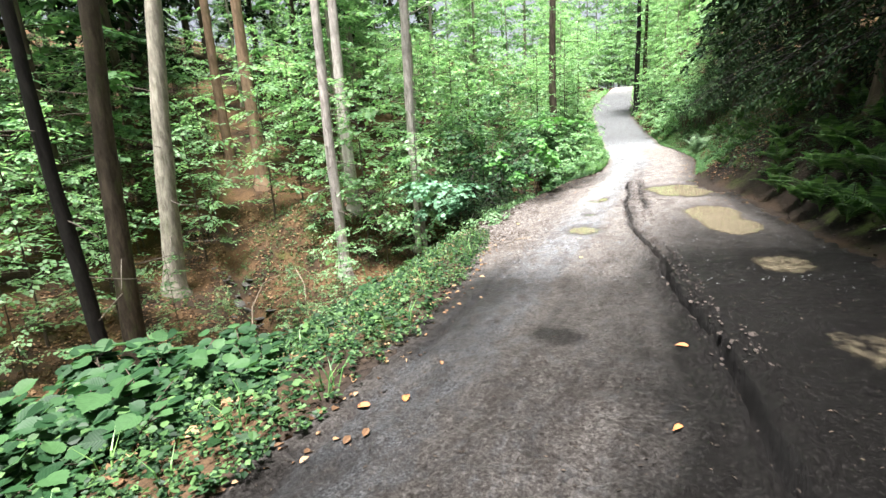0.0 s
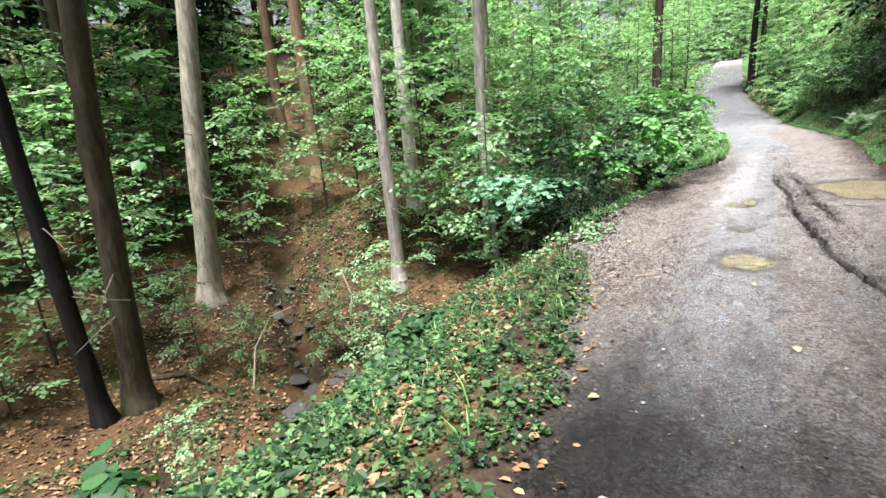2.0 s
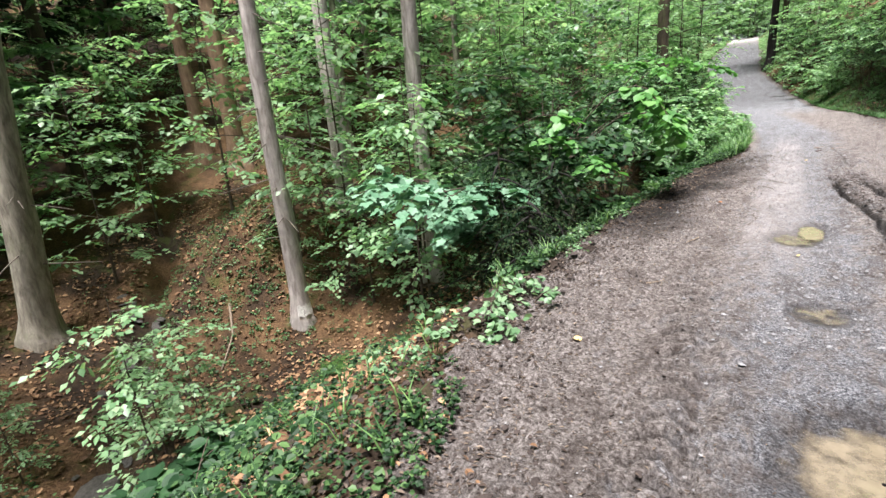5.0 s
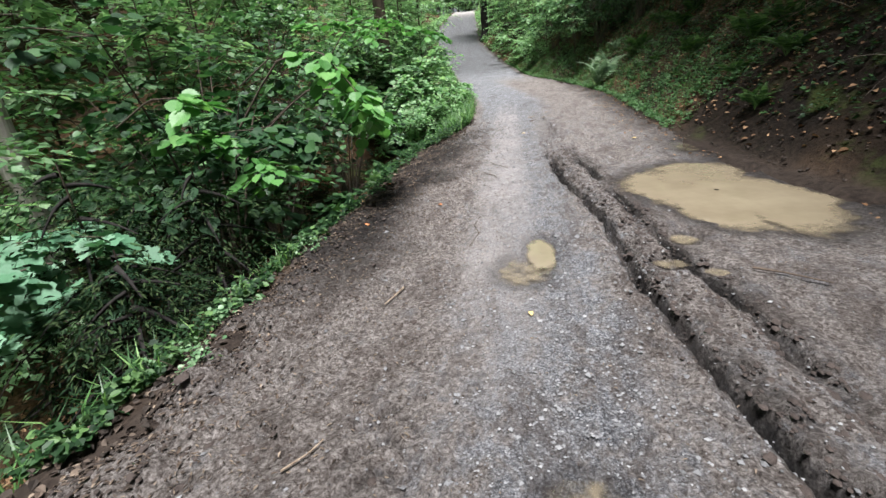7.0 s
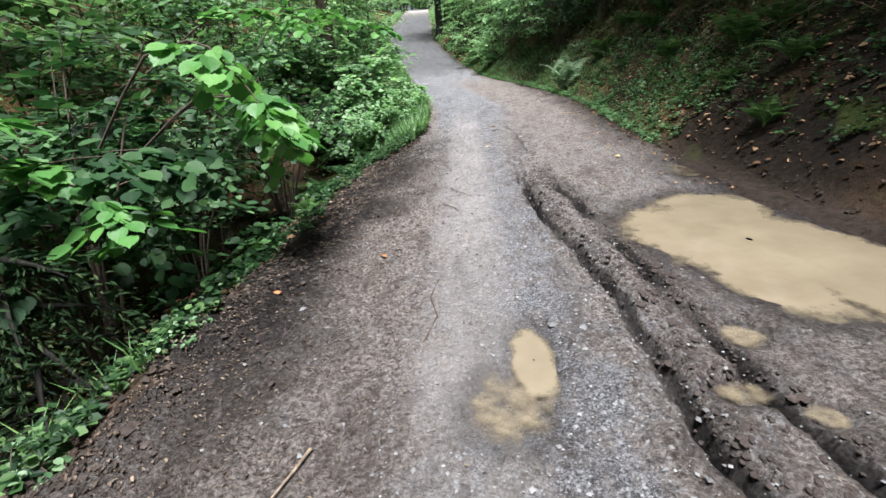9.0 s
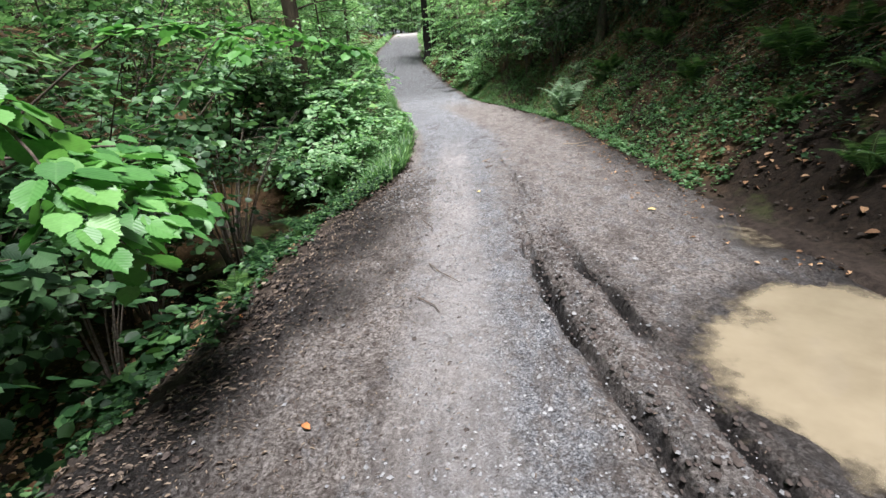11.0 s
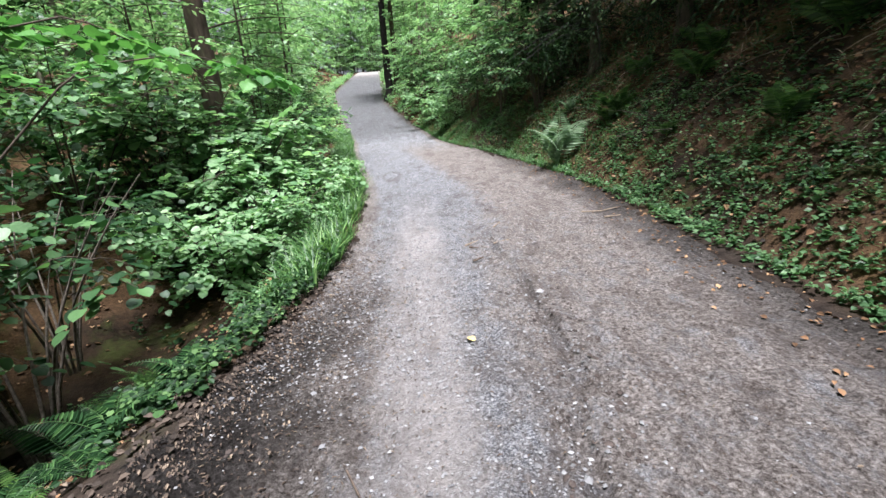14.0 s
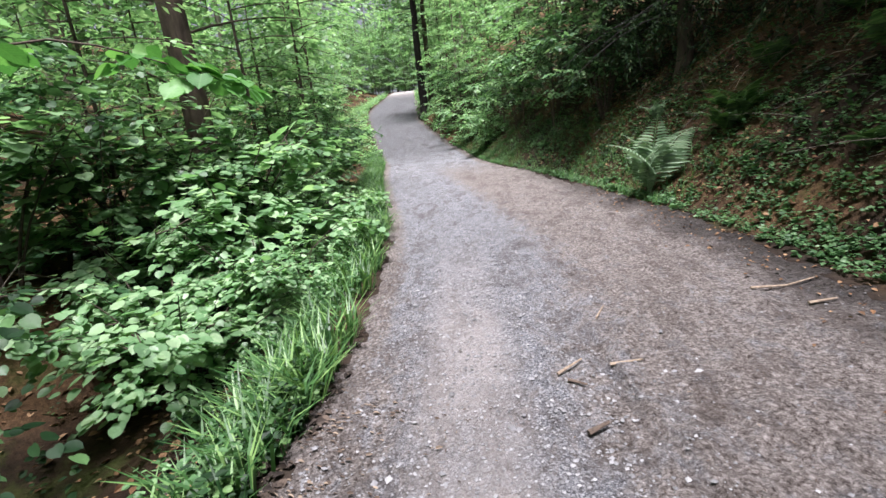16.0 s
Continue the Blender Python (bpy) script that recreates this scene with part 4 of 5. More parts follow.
for x, y, s in ((-15.2, 11.4, 1.0), (-13.0, 12.6, 1.1), (-8.6, 13.0, 1.1), (-15.6, 8.2, 1.1), (-14.4, 5.2, 1.0), (-13.8, 6.0, 0.7),
                (-12.2, 3.4, 0.9), (-10.6, 2.2, 0.6), (-6.2, 13.0, 0.8), (-7.4, 14.6, 1.0), (-5.6, 15.8, 0.9), (-6.0, 18.0, 1.1), (-7.2, 18.8, 1.2), (-7.4, 7.4, 0.35), (-9.9, 5.4, 0.45), (-11.8, 5.0, 0.7), (-13.6, 9.4, 0.9), (-9.6, 12.2, 0.6), (-7.4, 12.4, 0.7), (-16.8, 3.0, 1.1), (-15.0, 1.6, 1.0), (-17.2, 5.8, 1.2), (-9.4, 17.0, 1.2), (-13.5, 17.2, 1.2), (-18.5, 10.6, 1.2), (-12.6, 14.0, 1.1), (-7.9, 15.8, 1.2)):
    copy_thing(sapling, pose(x, y, ground_at(x, y), 0, 0, x * 77 % 360) @ Matrix.Scale(s, 4))
for x, y, s in ((-5.6, 27.5, 1.0), (-4.4, 30.5, 1.1), (-6.5, 33, 1.2), (-5.0, 36, 1.2), (-6.2, 40, 1.3), (-7.2, 44, 1.3), (-7.8, 49, 1.4), (-9.8, 55, 1.5), (-11.5, 62, 1.6), (-12.0, 70, 1.6),
                (5.0, 31, 1.1), (4.4, 34.5, 1.2), (3.6, 38, 1.1), (4.6, 41.5, 1.3), (2.6, 45, 1.1), (2.6, 50, 1.3), (1.2, 56, 1.3), (0.6, 62, 1.4), (0.8, 70, 1.5), (5.4, 36, 1.4), (5.6, 46, 1.5)):
    copy_thing(sapling, pose(x, y, ground_at(x, y), 0, 0, x * 77 % 360) @ Matrix.Scale(s, 4))

tall_hazel = broadleaf("tall_hazel", -3.5, 27.2, 7.2, 0.045, TWIG, "slim young hazel with bright yellow-green leaves above the verge", 53, z0=2.7, z1=7.0, reach=2.3, boughs=22, twigs=6, leaves=7, size=0.17, leaf=LEAF_LIGHT, stubs=0, group="tall hazels above the verge", sides=6)
for x, y, s in ((-3.2, 30.0, 1.1), (-3.6, 32.5, 1.2), (-4.4, 24.1, 0.85)):
    copy_thing(tall_hazel, pose(x, y, ground_at(x, y), 0, 0, x * 77 % 360) @ Matrix.Scale(s, 4))
plant_out(sapling, 84, -30, -14.5, -4, 45, 1.4)

plant_out(sapling, 16, -16, -5, 24, 48, 1.6)
for x, y, s in ((-3.6, 28.2, 0.75), (-3.9, 30.0, 0.8), (-4.3, 32.4, 0.85), (-4.8, 35.4, 0.9), (4.3, 29.4, 0.8), (3.7, 32.4, 0.8), (3.3, 35.4, 0.8), (3.0, 38.8, 0.85), (2.6, 42.4, 0.85), (1.5, 46.5, 0.9), (0.9, 49.5, 0.9),
                (-6.0, 42.5, 0.9), (-6.8, 47, 1.0), (-8.0, 52.5, 1.0), (0.2, 53, 0.9), (-9.6, 60, 1.1), (-10.4, 66, 1.1), (-10.6, 74, 1.2), (-0.4, 64.5, 1.0), (-0.6, 70, 1.1), (-1.0, 77, 1.2)):
    copy_thing(sapling, pose(x, y, ground_at(x, y), 0, 0, x * 777 % 360) @ Matrix.Scale(s, 4))

for x, y, s in ((-12.5, 90, 1.8), (-14, 97, 2.2), (-11.5, 104, 2.4), (-8.5, 109, 2.6), (-5.5, 111, 2.8), (-2.8, 112, 2.8), (0.2, 108, 2.4), (1.6, 100, 2.2), (0.8, 92, 1.9), (2.4, 86, 1.8), (-16, 92, 2.4), (5, 98, 2.6), (-18, 104, 3.0), (4, 108, 3.0), (-12.6, 82, 1.7), (1.4, 78, 1.5)):
    copy_thing(sapling, pose(x, y, ground_at(x, y), 0, 0, x * 777 % 360) @ Matrix.Scale(s, 4))
copy_thing(sapling, pose(-5.7, 12.1, ground_at(-5.7, 12.1), 0, 0, 40) @ Matrix.Scale(0.85, 4))
for x, y, s in ((-5.0, 6.5, 0.45), (-5.9, 7.4, 0.4), (-5.2, 2.9, 0.28), (-8.6, 5.9, 0.3)):
    copy_thing(sapling, pose(x, y, ground_at(x, y), 0, 0, x * 77 % 360) @ Matrix.Scale(s, 4))

for k in range(14):
    x, y = -15 + 1.6 * k, 101 + 3 * math.sin(k * 1.7)
    copy_thing(sapling, pose(x, y, ground_at(x, y) - 0.8, 0, 0, k * 67) @ Matrix.Scale(1.7, 4))
for k in range(16):
    x, y = -17 + 1.7 * k, 108 + 5 * math.sin(k * 2.3)
    copy_thing(sapling, pose(x, y, ground_at(x, y) - 1.0, 0, 0, k * 67) @ Matrix.Scale(2.3, 4))
for k in range(13):
    x, y = -20 + 2.3 * k, 119 + 3 * math.sin(k * 1.7)
    copy_thing(light_tree, pose(x, y, ground_at(x, y) - 1.0, 0, 0, k * 47) @ Matrix.Scale(1.7, 4))
# beeches added out of view to shade the slope and verge
for x, y, s in ((-10.5, -1.6, 0.85), (-13.2, 0.0, 0.9), (-5.2, -3.8, 0.75), (-8.2, -3.2, 0.85)):
    copy_thing(light_tree, pose(x, y, ground_at(x, y) - 0.1, 0, 0, x * 91 % 360) @ Matrix.Scale(s, 4))
# trees added, crowns mostly unseen, to shade the near right lane
for x, y, s in ((6.4, 0.9, 1.05), (6.8, -2.6, 1.0), (6.6, -6.0, 0.9), (6.2, 4.0, 1.05), (7.6, 6.0, 0.75)):
    copy_thing(far_tree, pose(x, y, ground_at(x, y) - 0.1, 0, 0, x * 91 % 360) @ Matrix.Scale(s, 4))

# ---- hazels that overhang the track ----
shrub("hazel_shrub", -3.5, 13.4, 4.4, 1.25, "many-stemmed hazel shrub with broad toothed leaves overhanging the ditch", 60, stems=9, per=5, twig=0.5, leaves=6, size=0.135, shape=TOOTHED, leaf=LEAF_WEED, begin=0.55, low=4, group="hazels beside the track")
hazel = shrub("hazel_shrub", -4.9, 14.8, 4.6, 1.7, "many-stemmed hazel shrub with broad green leaves overhanging the ditch", 61, stems=9, per=7, twig=0.6, leaves=7, size=0.13, shape=ROUND, leaf=LEAF_HAZEL, begin=0.55, low=3, group="hazels beside the track")
for x, y, s in ((-5.0, 17.6, 1.1), (-6.6, 16.2, 1.2), (-6.3, 20.5, 1.1), (-5.2, 22.8, 0.9), (-7.5, 24, 1.2), (-3.4, 24.8, 0.65), (-3.7, 27.6, 0.75), (-3.6, 31.0, 0.8), (-4.2, 34.5, 0.85), (-4.6, 38, 0.8), (-6.2, 46, 0.9)):
    copy_thing(hazel, pose(x, y, ground_at(x, y), 0, 0, x * 131 % 360) @ Matrix.Scale(s, 4))
for x, y, s in ((4.3, 29.5, 0.75), (3.9, 33, 0.75), (3.2, 36.5, 0.7), (3.0, 41, 0.75), (1.9, 48, 0.8), (0.8, 54, 0.8), (-0.2, 59.5, 0.7), (-0.4, 67, 0.8)):
    copy_thing(hazel, pose(x, y, ground_at(x, y), 0, 0, x * 131 % 360) @ Matrix.Scale(s, 4))
open_hazel = shrub("thin_hazel", -3.6, 19.0, 3.4, 1.5, "thin hazel with bare lower stems and sparse leaves", 62, stems=11, per=3, twig=0.5, leaves=6, size=0.115, shape=ROUND, leaf=LEAF_MID, begin=0.7, group="thin hazels", side=2, low=5, wood=STEM)
for x, y, s in ((-4.4, 20.6, 0.9), (-4.7, 18.0, 0.9), (-4.6, 23.9, 0.85), (-4.3, 16.4, 0.95)):
    copy_thing(open_hazel, pose(x, y, ground_at(x, y), 0, 0, x * 131 % 360) @ Matrix.Scale(s, 4))
low_bush = shrub("low_bush", -2.7, 22.0, 1.6, 1.05, "low bush with fresh light green leaves on the verge", 63, stems=9, per=7, twig=0.42, leaves=8, size=0.1, shape=ROUND, leaf=LEAF_LIGHT, tilt=0.18, group="low bushes on the verge")
for x, y, s in ((-3.1, 22.5, 1.0), (-3.3, 25.0, 1.7), (-4.3, 24.6, 1.8), (-2.1, 23.0, 0.9), (-3.7, 23.4, 1.1), (-2.4, 24.8, 1.0), (-3.0, 26.4, 1.1), (-1.5, 22.6, 0.6), (-2.2, 26.0, 0.8), (-3.4, 29.5, 1.2), (-4.2, 35, 1.3), (2.3, 39.5, 1.1), (2.0, 44, 1.1)):
    copy_thing(low_bush, pose(x, y, ground_at(x, y), 0, 0, x * 131 % 360) @ Matrix.Scale(s, 4))

maple = root("maple_sapling", -4.42, 12.44, -1.8, "slender maple sapling with large bluish-green lobed leaves", "sapling")
stem = np.array([(0, 0, 0), (0.1, -0.25, 0.9), (0.2, -0.9, 1.7), (0.35, -1.5, 2.2), (0.5, -2.1, 2.5)])
v, f = tube(stem, [0.03, 0.026, 0.02, 0.014, 0.006], 7)
mesh_object("stem", v, f, TWIG, maple)
g = np.random.default_rng(64)
arms = [path_points(stem[2] + (stem[4] - stem[2]) * s, (math.cos(a), math.sin(a), 0.25), 1.2, (0, 0, -0.3)) for s, a in ((0.35, 2.4), (0.7, 0.4), (0.95, -2.8), (0.1, 2.9), (0.3, 0.2), (0.45, 3.4), (0.6, -0.6), (0.75, -2.3), (0.9, -1.2), (1.0, -1.9), (0.2, -1.2), (0.5, 1.6), (-0.3, -1.2), (-0.35, -2.4), (-0.15, -0.4), (-0.5, -1.7))]
crown(maple, "foliage", leaves_on(g, arms, 9, 0.3, 0.35, 6, 0.165, PALMATE, 0.25, 0.3, 0.8), limbs_mesh(arms, 0.01, 0.004, 4), LEAF_BLUE, TWIG)

# branches reaching out over the verge
bough("hazel_branch", [(-3.3, 13.6, 0.7), (-2.4, 13.5, 1.7), (-1.8, 13.35, 1.82), (-1.4, 13.2, 1.38), (-1.15, 13.05, 1.0)], 0.014, "hazel branch with large bright green leaves over the verge", 71, per=15, twig=0.27, leaves=5, size=0.165, begin=0.45)
bough("hazel_branch", [(-3.2, 13.7, 0.6), (-2.2, 13.75, 1.35), (-1.7, 13.75, 1.35), (-1.3, 13.6, 0.98)], 0.012, "hazel branch with large bright green leaves over the verge", 78, per=18, twig=0.34, leaves=5, size=0.14, begin=0.5)
bough("hazel_branch", [(-3.3, 13.8, 0.6), (-2.4, 14.3, 1.35), (-1.8, 14.45, 1.3), (-1.4, 14.2, 0.9)], 0.014, "hazel branch with large bright green leaves over the verge", 72, per=16, twig=0.26, leaves=6, size=0.125, begin=0.5)
bough("hazel_branch", [(-3.6, 12.9, 0.9), (-3.0, 12.75, 1.05), (-2.5, 12.6, 0.85), (-2.1, 12.4, 0.6)], 0.01, "drooping hazel branch above the dark ditch", 73, per=17, twig=0.32, leaves=6, size=0.15)
bough("hazel_branch", [(-3.7, 12.4, 1.2), (-3.1, 12.2, 1.45), (-2.75, 12.15, 1.45), (-2.55, 12.1, 1.35)], 0.01, "sunlit hazel branch tip above the ditch", 74, per=4, twig=0.28, leaves=5, size=0.17)
bough("hazel_branch", [(-4.2, 20.0, 1.2), (-3.2, 20.4, 2.3), (-2.2, 20.9, 2.45), (-1.4, 21.4, 2.15)], 0.016, "arching hazel branch with yellow-green leaves", 75, per=16, twig=0.4, leaves=6, size=0.15)
bough("hazel_branch", [(-4.0, 18.6, 1.2), (-3.1, 19.0, 2.4), (-2.5, 19.4, 2.6), (-2.0, 19.9, 2.3)], 0.016, "arching hazel branch with yellow-green leaves", 76, per=14, twig=0.4, leaves=6, size=0.15)
bough("hazel_branch", [(-4.6, 16.6, 1.4), (-3.4, 17.0, 2.3), (-2.6, 17.4, 2.4), (-2.0, 17.8, 2.1)], 0.016, "leafy hazel branch over the verge", 77, per=14, twig=0.4, leaves=6, size=0.15)

# ---- undergrowth ----
g = np.random.default_rng(80)
herbs("verge_herbs", scatter(g, 4600, -6, 7.4, -0.15, 2.3, left_edge, -1, 0.2, 0.8), 0.14, 7, 0.042, (DIAMOND[0] * [1.2, 1, 1], DIAMOND[1]), HERB, "dense low herbs with fresh green leaves on the verge", 81)
herbs("broad_herbs", scatter(g, 1100, -6, 7.0, 0.0, 2.6, left_edge, -1, 0.2, 0.7), 0.2, 6, 0.072, OVAL, HERB, "broad-leaved weeds among the low herbs", 96)
herbs("foreground_herbs", scatter(g, 1500, -6, 4.5, 1.2, 5.5, left_edge, -1, 0.2, 0.9), 0.32, 7, 0.095, OVAL, HERB, "knee-high leafy weeds on the slope", 102)
herbs("slope_herbs", scatter(g, 3000, -6, 9.5, 1.5, 8.0, left_edge, -1, 0.3, 1.6), 0.22, 6, 0.07, OVAL, HERB, "scattered green herbs on the slope to the brook", 82)
herbs("mound_herbs", np.array([(x, y, ground_at(x, y)) for x, y in zip(np.random.default_rng(5).normal(-10.6, 1.7, 1500), np.random.default_rng(6).normal(11.6, 1.6, 1500))]), 0.12, 6, 0.06, OVAL, LEAF, "low herbs and moss on the leafy mound", 97)
herbs("edge_herbs", scatter(g, 260, 9.4, 13.0, 0.1, 0.6, left_edge, -1, 0.3, 0.35), 0.18, 7, 0.07, OVAL, HERB, "thin fringe of herbs and ivy on the crumbling edge", 84)
# ivy and ditch herbs use the darker leaf, ditch shade painted in
herbs("edge_ivy", scatter(g, 90, 13, 16.8, 0.1, 0.7, left_edge, -1, 0.3, 0.35), 0.14, 6, 0.06, OVAL, LEAF_SHADED, "sparse dark ivy on the crumbling edge", 83)
herbs("shade_herbs", scatter(g, 90, 13, 18.5, 0.2, 1.0, left_edge, -1, 0.0, 0.5), 0.2, 7, 0.08, OVAL, LEAF_SHADED, "sparse dark herbs under the hazels", 98)
herbs("ditch_herbs", scatter(g, 420, 9, 26, 0.8, 5.0, left_edge, -1, 0.3, 1.0), 0.3, 7, 0.085, OVAL, LEAF_SHADED, "dark green herbs in the shaded ditch", 85)
herbs("verge_greenery", scatter(g, 2600, 19.0, 46, 0.1, 1.1, left_edge, -1, 0.0, 0.5)[::2], 0.4, 8, 0.06, OVAL, LEAF, "bright green weeds along the grassy verge", 86)
grass("verge_grass", scatter(g, 2300, 19.2, 46, 0.02, 0.75, left_edge, -1, 0.0, 0.4), 0.42, GRASS, "tall soft grass on the verge", 87, 9)
grass("slope_grass", scatter(g, 520, -4, 8, 0.0, 2.6, left_edge, -1, 0.3, 0.6)[::2], 0.26, GRASS, "tufts of grass among the herbs", 88)
grass("edge_grass", scatter(g, 60, 9.0, 12, 0.15, 0.7, left_edge, -1, 0.2, 0.5), 0.3, GRASS, "tufts of grass on the crumbling edge", 89)
herbs("bank_slope_herbs", scatter(g, 2600, 17, 40, 0.6, 4.0, right_edge, 1, 0.0, 0.8), 0.24, 6, 0.06, OVAL, LEAF, "soft green herbs spread over the bank", 79)
herbs("bank_foot_herbs", scatter(g, 7000, 16.5, 46, 0.0, 1.7, right_edge, 1, 0.3, 0.9), 0.12, 7, 0.062, (DIAMOND[0] * [1.2, 1, 1], DIAMOND[1]), LEAF, "low green weeds along the foot of the bank", 90)
# bank plants also carry their shade in the leaf colour
herbs("bank_herbs", scatter(g, 8500, -5, 34, 0.6, 5.5, right_edge, 1, 0.0, 1.1), 0.24, 6, 0.075, (DIAMOND[0] * [1.2, 1, 1], DIAMOND[1]), LEAF_SHADED, "patchy dark green plants on the steep bank", 91)
grass("bank_grass", scatter(g, 1500, 24, 46, 0.0, 0.9, right_edge, 1, 0.2, 0.8), 0.2, GRASS, "soft grass at the foot of the bank", 92)
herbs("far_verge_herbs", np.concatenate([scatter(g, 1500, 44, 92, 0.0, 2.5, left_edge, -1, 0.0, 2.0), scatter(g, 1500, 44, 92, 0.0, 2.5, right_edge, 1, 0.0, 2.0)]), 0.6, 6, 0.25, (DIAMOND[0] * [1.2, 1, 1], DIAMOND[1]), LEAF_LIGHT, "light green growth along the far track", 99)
litter("fallen_leaves", scatter(g, 34000, -5, 17, 0.6, 14, left_edge, -1, 0.0, 1.5), 0.11, LITTER, "dry orange-brown fallen leaves on the forest floor", 93)
litter("ditch_leaves", scatter(g, 8000, 9, 30, 0.45, 6, left_edge, -1, 0.0, 1.2), 0.085, LITTER, "dry fallen leaves in the ditch", 94)
litter("bank_leaves", scatter(g, 8000, 13, 32, 0.3, 6, right_edge, 1, 0.0, 1.0), 0.08, LITTER, "brown leaves and twigs on the bank", 95)

g = np.random.default_rng(100)
pieces = []
for at in scatter(g, 260, 6, 30, 0.8, 5.0, right_edge, 1, 0.0, 2.0):
    a = g.uniform(0, 2 * np.pi)
    p = path_points(at + [0, 0, g.uniform(0.0, 0.5)], (math.cos(a) - 0.8, math.sin(a), g.uniform(-0.4, 0.6)), g.uniform(0.3, 0.9), (0, 0, -g.uniform(0.1, 0.5)), 5)
    pieces.append(tube(p, np.linspace(0.0045, 0.0015, 5), 4))
v, f = joined(pieces)
stuff("dead_twigs", v, f, STEM, "bare dead twigs and roots hanging on the bank", "twigs")
pieces = []
for at in scatter(g, 420, 15.5, 30, 1.6, 5.5, right_edge, 1, 0.0, 1.2):
    a = g.uniform(0, 2 * np.pi)
    p = path_points(at + [0, 0, g.uniform(0.02, 0.3)], (math.cos(a) - 0.7, math.sin(a), g.uniform(-0.6, 0.2)), g.uniform(0.25, 0.8), (0, 0, -g.uniform(0.05, 0.4)), 5)
    pieces.append(tube(p, np.linspace(0.006, 0.002, 5), 4))
v, f = joined(pieces)
stuff("bank_roots", v, f, DEADWOOD, "pale dry roots and twigs on the upper bank", "twigs")
litter("upper_bank_leaves", scatter(g, 6000, 15.5, 30, 1.4, 6.5, right_edge, 1, 0.0, 0.8), 0.095, LITTER, "dry brown leaves caught on the upper bank", 98, 0.5)

# ---- seedlings ----
seedling = shrub("hazel_seedling", -2.4, 0.2, 0.55, 0.5, "young hazel seedling with large round leaves on the verge", 65, stems=5, per=5, twig=0.22, leaves=4, size=0.14, shape=TOOTHED, leaf=LEAF_WEED, category="seedling", group="seedlings on the verge", side=1)
for x, y, s in ((-2.5, 0.5, 1.3), (-1.9, -0.95, 1.3), (-1.5, -0.4, 1.0), (-1.2, -0.9, 0.9), (-2.0, 0.9, 1.0), (-3.6, 0.3, 1.5), (-3.0, 0.7, 1.3), (-4.2, -0.2, 1.5), (-2.2, -1.6, 1.3), (-1.4, -1.6, 1.0), (-0.9, 0.1, 0.7), (-4.6, 0.8, 1.4), (-5.4, 0.4, 1.5), (-3.7, 6.2, 1.0), (-4.2, 5.6, 0.9), (-4.4, 6.9, 0.9)):
    copy_thing(seedling, pose(x, y, ground_at(x, y), 0, 0, x * 997 % 360) @ Matrix.Scale(s, 4))
pale_seedling = shrub("pale_seedling", -1.75, 7.85, 0.42, 0.3, "pale dusty seedling on the crumbling edge", 66, stems=4, per=4, twig=0.18, leaves=5, size=0.058, shape=TOOTHED, tilt=0.55, leaf=LEAF_DUSTY, category="seedling", group="pale seedlings on the edge", side=1)
for x, y, s in ((-1.72, 8.66, 0.9), (-2.15, 7.4, 0.65), (-1.75, 12.1, 0.5), (-1.95, 10.9, 0.6), (-1.85, 10.2, 0.5)):
    copy_thing(pale_seedling, pose(x, y, ground_at(x, y), 0, 0, x * 997 % 360) @ Matrix.Scale(s, 4))
# ditch seedlings: shade painted in through the darker leaf
deep_shrub = shrub("dark_seedling", -2.5, 15.3, 0.5, 0.35, "dark green seedling with broad leaves in the ditch", 67, stems=6, per=5, twig=0.25, leaves=5, size=0.13, shape=TOOTHED, leaf=LEAF_SHADED, category="seedling", group="dark seedlings in the ditch", side=1)
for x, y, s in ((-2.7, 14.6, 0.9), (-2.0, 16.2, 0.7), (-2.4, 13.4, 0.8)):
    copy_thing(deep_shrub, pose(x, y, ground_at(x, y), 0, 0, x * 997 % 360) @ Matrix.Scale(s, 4))

